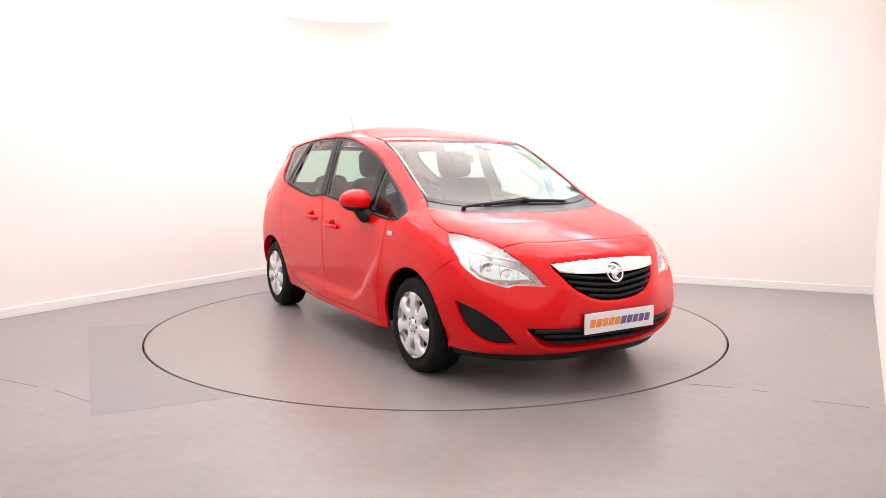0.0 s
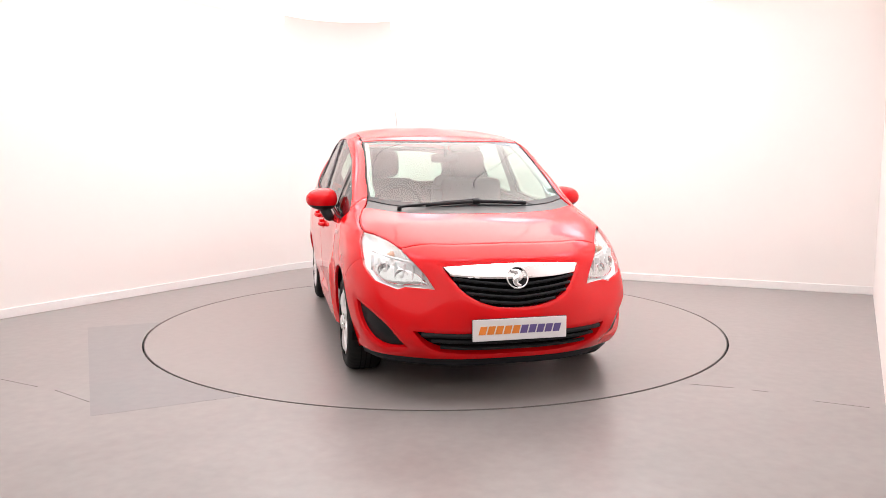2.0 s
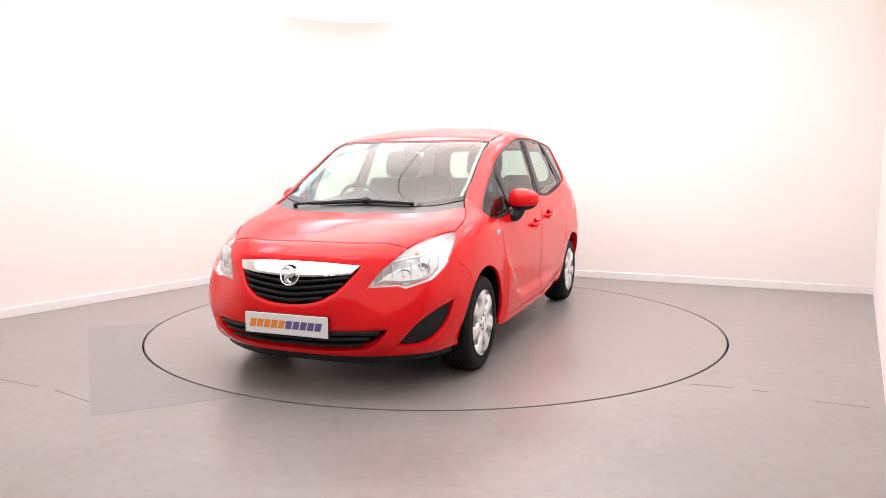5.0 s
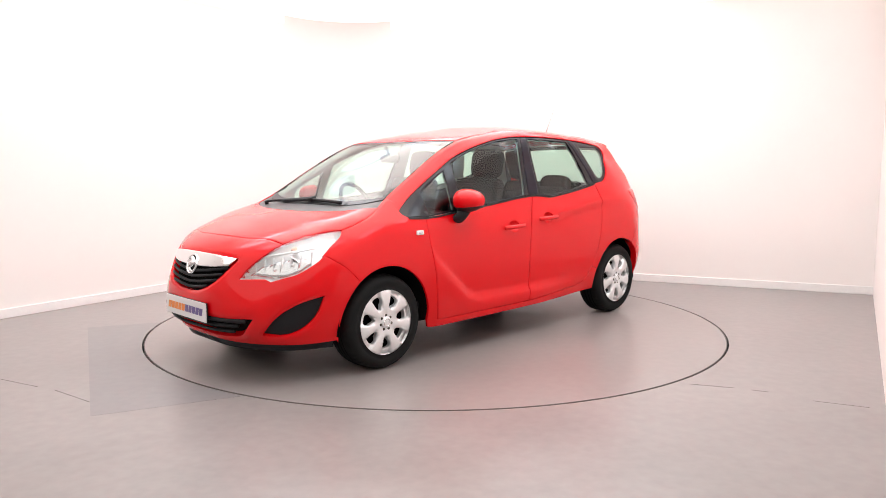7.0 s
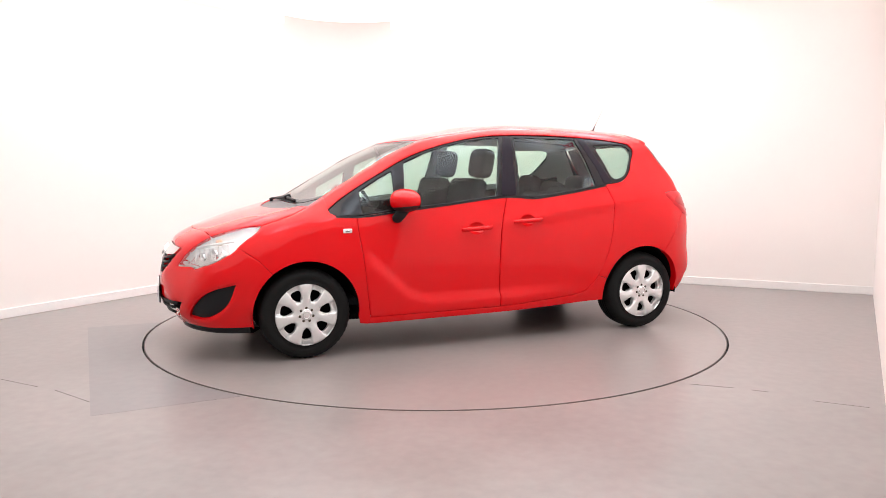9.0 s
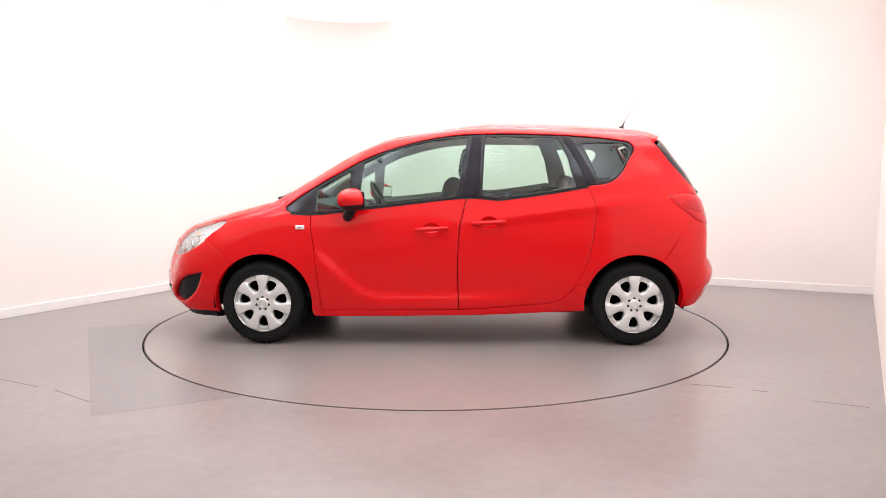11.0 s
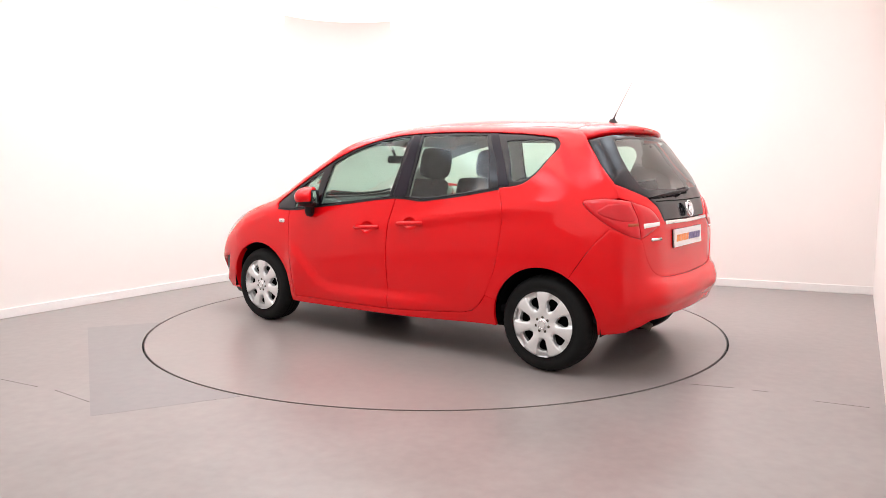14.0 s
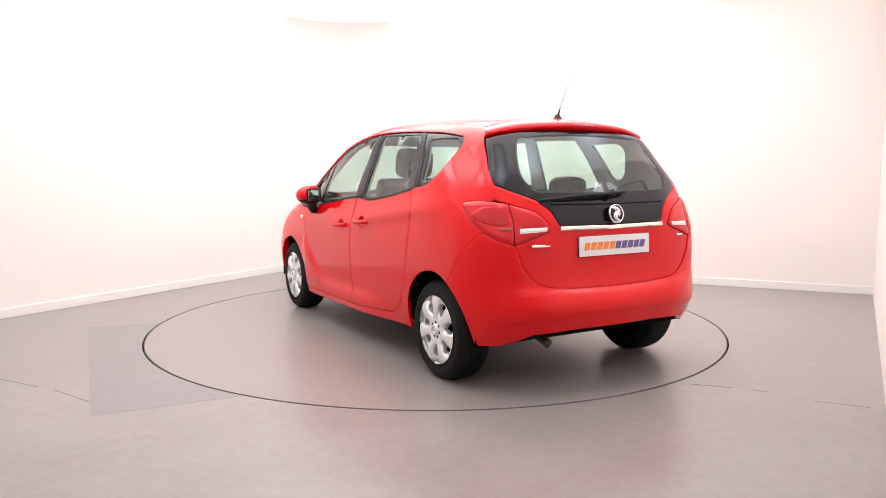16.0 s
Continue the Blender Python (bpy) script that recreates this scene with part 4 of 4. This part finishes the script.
part("glass_joint", shell("tail", both([(-1.85, 0.0, 1.049), (-1.85, 0.415, 1.053), (-1.85, 0.417, 1.048), (-1.85, 0.0, 1.044)]), off=-0.002, depth=0.003, gap=0, roll=0, lip=0), LINER, car, "thin joint below the rear window glass")
part("chrome_strip", shell("tail", both([(-1.91, 0.0, 0.928), (-1.90, 0.385, 0.930), (-1.90, 0.388, 0.908), (-1.91, 0.0, 0.905)]), off=0.012, depth=0.02, gap=0, roll=0.004, lip=0.005), CHROME, car, "chrome strip above the rear plate")
badge(car, (-1.922, 0, 0.990), Matrix.Rotation(radians(90), 4, "Z") @ Matrix.Rotation(radians(12), 4, "X"), 0.055)
bumper_rear = both(flow(tail_rim, 3) + TAIL_OUT[-1:-8:-1] + SEAM_BUMPER_REAR + arch(REAR_AXLE, 122, 172, n=10)[1:] + [(-1.664, 0.787, 0.262), (-1.80, 0.69, 0.27), (-1.87, 0.63, 0.30), (-1.92, 0.56, 0.335), (-1.97, 0.30, 0.345), (-1.98, 0.0, 0.345)])
part("rear_bumper", shell("tail", bumper_rear, off=0.001, depth=0.05, gap=0.0006, roll=0.001, step=0.022, crease=0.016, ledge=0.020), RED, car)
for mirror in (False, True):
    outer = part("tail_lamp", shell("tail", TAIL_SPLIT[::-1] + TAIL_OUT[-2:0:-1], off=0.007, depth=0.03, step=0.03, roll=0.007, lip=0.012, mirror=mirror), TAIL_RED, car, "red tail lamp on the rear corner")
    inner = part("tailgate_lamp", shell("tail", TAIL_SPLIT[::-1] + TAIL_IN[1:-1], off=0.007, depth=0.03, step=0.03, roll=0.007, lip=0.012, mirror=mirror), TAIL_RED, car, "red tail lamp on the tailgate")
    part("reversing_lens", shell("tail", [(-1.87, 0.635, 0.922), (-1.895, 0.47, 0.927), (-1.893, 0.475, 0.905), (-1.87, 0.635, 0.895)], off=0.011, depth=0.006, gap=0, lip=0.004, roll=0.002, step=0.03, mirror=mirror), CLEAR_LENS, inner, "white reversing lamp strip")
    part("indicator_lens", shell("tail", [(-1.83, 0.748, 0.926), (-1.858, 0.678, 0.926), (-1.86, 0.678, 0.910), (-1.83, 0.748, 0.910)], off=0.010, depth=0.006, gap=0, lip=0.004, roll=0.002, step=0.03, mirror=mirror), AMBER, outer, "amber indicator strip")
    part("inner_lens", shell("tail", flow([(-1.70, 0.765, 1.04), (-1.79, 0.685, 1.035), (-1.835, 0.675, 0.945), (-1.76, 0.765, 0.94), (-1.64, 0.795, 0.995), (-1.70, 0.765, 1.04)], 4)[:-1], off=0.0085, depth=0.004, gap=0, lip=0.006, roll=0.004, step=0.03, mirror=mirror), TAIL_DARK, outer)
for mirror in (False, True):
    part("corner_backing", shell("tail", [(-1.58, 0.82, 1.00), (-1.75, 0.78, 0.94), (-1.86, 0.70, 0.87), (-1.86, 0.69, 0.79), (-1.72, 0.80, 0.78), (-1.58, 0.84, 0.86)], off=-0.007, depth=0, gap=0, roll=0, lip=0, step=0.03, mirror=mirror), RED, car)
for y0, y1, z in ((0.575, 0.46, 0.826), (-0.53, -0.58, 0.845)):
    p0, p1 = lift("tail", 0.9 * math.atan2(y0, 0.9), z)[0], lift("tail", 0.9 * math.atan2(y1, 0.9), z)[0]
    part("badge_bar", tube([p0 - Vector((0.002, 0, 0)), p1 - Vector((0.002, 0, 0))], 0.013, 6, 0.8), CHROME, car, "small chrome name badge")

# details of the flanks
for mirror in (False, True):
    s = -1 if mirror else 1
    for doors, x0, x1, z in ((doors_f, 0.222, -0.002, 0.829), (doors_r, -0.182, -0.404, 0.874)):
        mid = lift("side", (x0 + x1) / 2, z)[0]
        pts = [(x0, s * (mid.y + 0.004), z - 0.006), (x0 - 0.03, s * (mid.y + 0.026), z - 0.004), ((x0 + x1) / 2, s * (mid.y + 0.034), z), (x1 + 0.03, s * (mid.y + 0.026), z + 0.004), (x1, s * (mid.y + 0.004), z + 0.006)]
        door = doors[1 if mirror else 0]
        part("door_handle", tube(flow(pts, 4), 0.013, 10, 1.2), RED, door, "red door handle")
        v, f = lathe([(0.0, -0.030), (0.5, -0.026), (0.85, -0.014), (1.02, -0.004)], 24)
        part("handle_bowl", ([Vector((p[0] * 0.058 + (x0 + x1) / 2, s * (p[1] + lift("side", (x0 + x1) / 2, z + p[2] * 0.04)[0].y), p[2] * 0.040 + z)) for p in v], f), RED, door)
    c = lift("side", 1.04, 0.838)[0]
    bm = box((0.062, 0.012, 0.030), bevel=0.005)
    bmesh.ops.transform(bm, matrix=Matrix.Translation((c.x, s * (c.y + 0.002), c.z)), verts=bm.verts)
    rep = part("side_repeater", bm, CLEAR_LENS, car, "white side indicator")
    bm = box((0.026, 0.006, 0.012), bevel=0.002)
    bmesh.ops.transform(bm, matrix=Matrix.Translation((c.x, s * (c.y + 0.008), c.z)), verts=bm.verts)
    part("repeater_bulb", bm, FACETS, rep)
    # door mirror
    place = Matrix.Translation((0.642, s * 0.915, 1.035)) @ Matrix.Rotation(s * radians(29), 4, "Z") @ Matrix.Diagonal((1, s, 1, 1))
    upper, lower = None, None
    for low in (False, True):
        bm = bmesh.new()
        bmesh.ops.create_uvsphere(bm, u_segments=40, v_segments=28, radius=1.0 if not low else 0.992)
        cut = bmesh.ops.bisect_plane(bm, geom=bm.verts[:] + bm.edges[:] + bm.faces[:], plane_co=(0, 0, -0.42), plane_no=(0.1, 0, 1), clear_outer=low, clear_inner=not low)
        for q in bm.verts:
            x, y, z = q.co
            q.co = (0.118 * math.copysign(abs(x) ** 0.85, x) if x > 0 else 0.040 * math.copysign(abs(x) ** 0.5, x), 0.108 * math.copysign(abs(y) ** 0.92, y), 0.078 * math.copysign(abs(z) ** 0.9, z) * (1 - 0.15 * y))
        bmesh.ops.transform(bm, matrix=place, verts=bm.verts)
        if not low:
            mirror_ob = part("door_mirror", bm, RED, car, "red door mirror on a black foot")
        else:
            part("mirror_underside", bm, BLACK_TRIM, mirror_ob, "black lower half of the mirror")
    bm = box((0.010, 0.172, 0.108), bevel=0.004)
    bmesh.ops.transform(bm, matrix=Matrix.Translation((0.608, s * 0.897, 1.036)) @ Matrix.Rotation(s * radians(29), 4, "Z"), verts=bm.verts)
    part("mirror_rim", bm, BLACK_TRIM, mirror_ob)
    bm = box((0.004, 0.152, 0.090), bevel=0.001)
    bmesh.ops.transform(bm, matrix=Matrix.Translation((0.603, s * 0.894, 1.036)) @ Matrix.Rotation(s * radians(29), 4, "Z"), verts=bm.verts)
    part("mirror_glass", bm, MIRROR, mirror_ob, "mirror glass")
    pts = [(0.66, s * 0.90, 0.985), (0.68, s * 0.89, 0.945), (0.70, s * 0.865, 0.915), (0.70, s * 0.845, 0.925)]
    part("mirror_foot", tube(flow(pts, 4), [0.045, 0.042, 0.040, 0.038, 0.038, 0.038, 0.036, 0.036, 0.034, 0.032, 0.03, 0.028, 0.026], 12), BLACK_TRIM, mirror_ob, "black mirror foot")

part("tailgate_trim", shell("tail", both([(-1.9, 0.0, 0.60), (-1.9, 0.50, 0.63), (-1.87, 0.60, 0.74), (-1.86, 0.62, 0.98), (-1.80, 0.56, 1.07), (-1.88, 0.40, 1.03), (-1.9, 0.0, 1.02)]), off=-0.045, depth=0, gap=0, roll=0, lip=0, step=0.08), PLASTIC, car, "dark inner tailgate trim")

# antenna, wipers, exhaust
v, f = lathe([(0.0, 0.03), (0.012, 0.028), (0.020, 0.010), (0.030, 0.0)], 20, "Z")
antenna = part("antenna", ([Vector((p[0] * 1.4 - 1.382, p[1], p[2] + 1.556)) for p in v], f), BLACK_TRIM, car, "thin black roof antenna")
part("antenna_rod", tube([(-1.385, 0, 1.575), (-1.405, 0, 1.62)], [0.007, 0.0045], 8, up=(0, 1, 0)), BLACK_TRIM, antenna)
part("antenna_whip", tube([(-1.405, 0, 1.62), (-1.513, 0, 1.82)], [0.0022, 0.0013], 6, up=(0, 1, 0)), METAL_DARK, antenna, "thin steel whip")


def over_top(pts, off):
    return [lift("top", x, y)[0] + Vector((0.3, 0, 0.95)) * off for x, y in pts]


wiper = part("wiper_arm", tube(flow(over_top([(1.345, -0.49), (1.332, -0.42), (1.316, -0.32), (1.300, -0.16), (1.287, 0.0), (1.286, 0.03)], 0.014), 4), 0.008, 8), BLACK_TRIM, car, "long black windscreen wiper")
part("wiper_blade", tube(flow(over_top([(1.318, -0.315), (1.310, -0.155), (1.300, 0.02), (1.297, 0.21), (1.300, 0.368)], 0.010), 4), 0.011, 8), BLACK_TRIM, wiper)
part("wiper_clip", box((0.05, 0.05, 0.03), bevel=0.008, m=Matrix.Translation(over_top([(1.294, 0.025)], 0.013)[0]) @ Matrix.Rotation(radians(20), 4, "Y")), BLACK_TRIM, wiper)
part("wiper_spindle", tube([over_top([(1.345, -0.49)], -0.01)[0], over_top([(1.345, -0.49)], 0.018)[0]], 0.014, 12, up=(0, 1, 0)), BLACK_TRIM, wiper)
rear_arm = [(-1.868, -0.11, 1.113), (-1.888, -0.04, 1.110), (-1.892, 0.06, 1.104), (-1.885, 0.20, 1.098), (-1.872, 0.36, 1.086), (-1.848, 0.485, 1.073)]
wiper = part("rear_wiper", tube(flow(rear_arm, 5), [0.016 - 0.009 * k / 25 for k in range(26)], 10, 0.8), BLACK_TRIM, car, "black rear wiper")
part("wiper_blade", tube(flow([(p[0] + 0.010, p[1], p[2] - 0.012) for p in rear_arm[2:]], 5), 0.006, 6), BLACK_TRIM, wiper)
part("wiper_pivot", tube([(-1.845, 0.0, 1.095), (-1.90, 0.0, 1.108)], 0.022, 14), BLACK_TRIM, wiper)
part("exhaust", tube(flow([(-1.3, 0.40, 0.29), (-1.65, 0.42, 0.30), (-1.78, 0.425, 0.292), (-1.85, 0.41, 0.262)], 5), 0.026, 14), METAL_DARK, car, "bent steel exhaust pipe")

# underside and wheel wells
part("underbody", box((2.60, 1.20, 0.14), (0.32, 0, 0.25), 0.03), LINER, car, "dark underside of the car")
part("boot_floor", box((0.66, 1.16, 0.10), (-1.38, 0, 0.305), 0.02), LINER, car, "dark underside of the boot")
for cx in (FRONT_AXLE, REAR_AXLE):
    for s in (1, -1):
        v, f = lathe([(0.0, 0.50), (0.34, 0.50), (0.362, 0.52), (0.362, 0.835 if cx > 0 else 0.80)], 48)
        keep = [q for q in f if sum(v[i][2] for i in q) / 4 > -0.03]
        part("arch_liner", ([Vector((p[0] + cx, s * p[1], p[2] + 0.298)) for p in v], keep), LINER, car, "black wheel arch liner")


# wheels
def wheel_parts(parent):
    """Tyre, wheel cover with seven openings, and what shows through them; the outside is at +y."""
    prof = [(0.205, 0.010), (0.222, 0.004), (0.233, 0.007), (0.258, 0.012), (0.278, 0.003), (0.291, -0.012), (0.298, -0.028), (0.301, -0.05), (0.302, -0.10), (0.301, -0.15), (0.298, -0.175), (0.282, -0.195), (0.25, -0.20), (0.205, -0.19)]
    v, f = lathe(prof, 150)
    v = [(x * k, y, z * k) for i, (x, y, z) in enumerate(v) for k in ((0.988 if i // len(prof) % 3 == 0 and 5 <= i % len(prof) <= 7 else 1.0),)]
    tyre = part("tyre", (v, f), RUBBER, parent, "black road tyre")
    for k in range(3):
        r = 0.3015
        part("tread_groove", lathe([(r + 0.0012, -0.07 - k * 0.03), (r + 0.0012, -0.064 - k * 0.03)], 60), LINER, tyre)
    n = 7

    def opening(k):
        c = 2 * math.pi * (k + 0.5) / n
        shape = [(0.088, 0.0), (0.100, 0.013), (0.122, 0.028), (0.146, 0.034), (0.162, 0.031), (0.169, 0.018), (0.170, 0.0)]
        pts = shape + [(r, -w) for r, w in shape[-2:0:-1]]
        return [(r * math.cos(c) - w * math.sin(c), r * math.sin(c) + w * math.cos(c)) for r, w in pts]

    holes = [flow_flat(opening(k)) for k in range(n)]
    v, f, rims = fill(ring(0.221, 84), holes, 0.0068, 0.003)

    def height(a, b):
        r = math.hypot(a, b)
        h = 0.012 - 0.35 * max(0, 0.10 - r) ** 1.0 * 0.28 - 2.2 * max(0, r - 0.15) ** 2
        k = math.cos(math.atan2(b, a) * n)
        wide = 0.30 + 2.2 * max(0, r - 0.13)  # the spokes widen and round off towards the rim
        u = min(1, max(0, (k + wide) / 0.5))
        drop = (1 - u * u * (3 - 2 * u)) * min(1, max(0, (r - 0.085) / 0.03)) * min(1, max(0, (0.216 - r) / 0.008))
        tip = min(1, max(0, (r - 0.200) / 0.008)) * u
        return h + 0.004 * k * min(1, max(0, (r - 0.05) / 0.06)) * min(1, max(0, (0.217 - r) / 0.012)) - 0.017 * drop - 0.004 * tip

    edge = {i for r in rims for i in r}
    verts = [Vector((a, height(a, b) - (0.003 if i in edge else 0), b)) for i, (a, b) in enumerate(v)]
    faces = []
    for t in f:
        t = tuple(int(i) for i in t)
        a, b, c = (verts[i] for i in t)
        faces.append(t if (b - a).cross(c - a).y > 0 else t[::-1])
    for r in rims:
        k, m = len(verts), len(r)
        verts += [verts[i] for i in r] + [verts[i] - Vector((0, 0.03, 0)) for i in r]
        faces += [(k + j, k + (j + 1) % m, k + m + (j + 1) % m, k + m + j) for j in range(m)]
    cover = part("wheel_cover", (verts, faces), SILVER, parent, "silver seven-spoke wheel cover")
    part("cover_boss", lathe([(0.0, 0.016), (0.028, 0.016), (0.038, 0.011), (0.040, -0.008)], 32), SILVER, cover)
    v, f = lathe([(0.021, 0.0155), (0.022, 0.019), (0.026, 0.019), (0.027, 0.0155)], 28)
    part("boss_ring", (v, f), CHROME, cover)
    for k in range(7):
        c = 2 * math.pi * k / 7
        v, f = lathe([(0.0, 0.0105), (0.009, 0.0085), (0.012, -0.004)], 10)
        part("cover_bolt", ([Vector((p[0] + 0.045 * math.cos(c), p[1], p[2] + 0.045 * math.sin(c))) for p in v], f), METAL_DARK, cover)
    part("brake_disc", lathe([(0.0, -0.075), (0.205, -0.075), (0.21, -0.01)], 40), LINER, parent, "dark steel wheel behind the cover")


def flow_flat(p):
    q = through_points(np.array([(*a, 0.0) for a in p + p[:1]]), 3)[:-1]
    return [(a[0], a[1]) for a in q]


for x, s, turn in ((FRONT_AXLE + 0.007, 1, 12.9), (REAR_AXLE, 1, 12.9), (FRONT_AXLE + 0.007, -1, 12.9), (REAR_AXLE, -1, 12.9)):
    w = new("wheel")
    w.parent = car
    w.matrix_basis = Matrix.Translation((x, s * 0.838, 0.292)) @ Matrix.Rotation(0 if s > 0 else math.pi, 4, "Z") @ Matrix.Rotation(radians(turn), 4, "Y")
    wheel_parts(w)

# cabin
part("cabin_floor", box((2.9, 1.5, 0.05), (-0.2, 0, 0.34), 0.01), FABRIC, car, "dark carpet")
pair("door_trim", "side", sd((0.93, 0.36), (0.93, 0.92), (0.64, 0.95), (-0.08, 1.03), (-0.6, 1.05), (-1.05, 1.11), (-1.22, 1.16), (-1.45, 1.2), (-1.5, 0.75), (-0.9, 0.7), (-0.7, 0.36)), PLASTIC, "dark inner door trim", off=-0.06, depth=0.02, gap=0, roll=0, lip=0, step=0.08, shape=False)
dash = [(1.22, 0.985), (1.10, 1.0), (0.92, 0.995), (0.78, 0.96), (0.72, 0.90), (0.74, 0.75), (0.85, 0.55), (0.9, 0.35)]
v, f = [], []
for k in range(13):
    y = -0.76 + 1.52 * k / 12
    hood = 0.03 * math.exp(-((y + 0.37) / 0.16) ** 2)
    v += [(x - 0.14 * (abs(y) / 0.76) ** 2 * (1 if x > 1.0 else 0.3), y * (0.86 if x > 1.0 else 1), z + (hood if 0.7 < x < 1.0 and z > 0.85 else 0)) for x, z in dash]
for k in range(12):
    f += [(k * 8 + j, k * 8 + j + 1, (k + 1) * 8 + j + 1, (k + 1) * 8 + j) for j in range(7)]
part("dashboard", (v, f), PLASTIC, car, "dark grey dashboard")
v, f = [], []
for i in range(36):
    a = 2 * math.pi * i / 36
    for j in range(8):
        b = 2 * math.pi * j / 8
        r = 0.182 + 0.015 * math.cos(b)
        v.append(Matrix.Translation((0.60, -0.37, 0.965)) @ Matrix.Rotation(radians(-64), 4, "Y") @ Vector((r * math.cos(a), r * math.sin(a), 0.015 * math.sin(b))))
        f.append((i * 8 + j, i * 8 + (j + 1) % 8, (i + 1) % 36 * 8 + (j + 1) % 8, (i + 1) % 36 * 8 + j))
steering = part("steering_wheel", (v, f), PLASTIC, car, "black steering wheel on the right")
part("steering_hub", box((0.05, 0.13, 0.11), bevel=0.02, m=Matrix.Translation((0.61, -0.37, 0.96)) @ Matrix.Rotation(radians(-64 + 90), 4, "Y")), PLASTIC, steering)
for y in (-0.44, -0.30):
    part("steering_spoke", tube([(0.605, -0.37, 0.96), (0.60, -0.37 + (y + 0.37) * 2.5, 0.965)], 0.016, 8, 0.6), PLASTIC, steering)
part("interior_mirror", box((0.03, 0.215, 0.062), bevel=0.018, m=Matrix.Translation((0.56, 0.0, 1.325))), PLASTIC, car, "dark interior mirror")
part("mirror_stem", tube([(0.57, 0, 1.34), (0.60, 0, 1.415)], 0.013, 8), PLASTIC, car)


def cushion(size, m, round_off=0.5):
    """A padded block with full, rounded edges."""
    bm = bmesh.new()
    bmesh.ops.create_uvsphere(bm, u_segments=32, v_segments=20, radius=1.0)
    for q in bm.verts:
        q.co = [0.5 * d * math.copysign(abs(c) ** round_off, c) for c, d in zip(q.co, size)]
    bmesh.ops.transform(bm, matrix=m, verts=bm.verts)
    return bm


def seat(x, y, w, tall, name, rest_z):
    """A seat with cushion, backrest and headrest."""
    base = part(name, box((0.50, w, 0.16), bevel=0.05, segments=3, m=Matrix.Translation((x + 0.22, y, 0.56)) @ Matrix.Rotation(radians(-8), 4, "Y")), FABRIC, car, "dark grey cloth seat")
    part("backrest", box((0.13, w, tall), bevel=0.05, segments=3, m=Matrix.Translation((x - 0.09, y, 0.60 + tall / 2)) @ Matrix.Rotation(radians(-14), 4, "Y")), FABRIC, base)
    hx = x - 0.09 - 0.17
    hz = 0.215 if name == "front_seat" else 0.19
    part("headrest", cushion((0.12, min(w, 0.29), hz + 0.01), Matrix.Translation((hx, y, rest_z)) @ Matrix.Rotation(radians(-10), 4, "Y")), FABRIC, base)
    for d in (-0.05, 0.05):
        part("headrest_post", tube([(hx + 0.01, y + d, rest_z - 0.16), (hx, y + d, rest_z - 0.06)], 0.006, 8, up=(0, 1, 0)), CHROME, base)


for y in (0.37, -0.37):
    seat(0.115, y, 0.50, 0.58, "front_seat", 1.288)
for y in (0.42, 0.0, -0.42):
    seat(-0.72, y, 0.42, 0.50 if y else 0.46, "rear_seat", 1.09 if y else 1.04)
part("parcel_shelf", box((0.55, 1.25, 0.03), (-1.38, 0, 1.02), 0.01), FABRIC, car, "dark parcel shelf")
part("boot_trim", box((0.04, 1.2, 0.6), (-1.80, 0, 0.72), 0.01), PLASTIC, car)

# ---- motion of the turntable and the car on it ----
TURNS = [(0, 30.51), (0.5, 28.57), (1, 24.66), (1.5, 19.52), (2, 13.30), (2.5, 7.54), (3, 1.44), (3.5, -4.29), (4, -10.40), (4.625, -17.75), (5.25, -25.05), (5.875, -32.37), (6.5, -39.78), (7, -45.91), (7.5, -51.73), (8, -57.71), (8.5, -63.31), (9, -69.36), (9.625, -76.52), (10.25, -83.54), (10.875, -90.52), (11.5, -97.59), (12, -103.40), (12.5, -109.04), (13, -115.12), (13.5, -121.00), (14, -127.15), (14.5, -132.82), (15, -138.91), (15.5, -144.62), (16, -150.75)]
OFFSET = Vector((-0.1046, -0.0413, 0))


def motions():
    spins, drives = [], []
    for t, degrees in TURNS:
        spin = pose(0, 0, 0, 0, 0, degrees - 90)
        spins.append((t, Matrix.Translation((*MIDDLE, GROUND)) @ spin))
        drives.append((t, Matrix.Translation(spin @ OFFSET) @ spin))
    walk(turntable, spins)
    walk(car, drives)


motions()
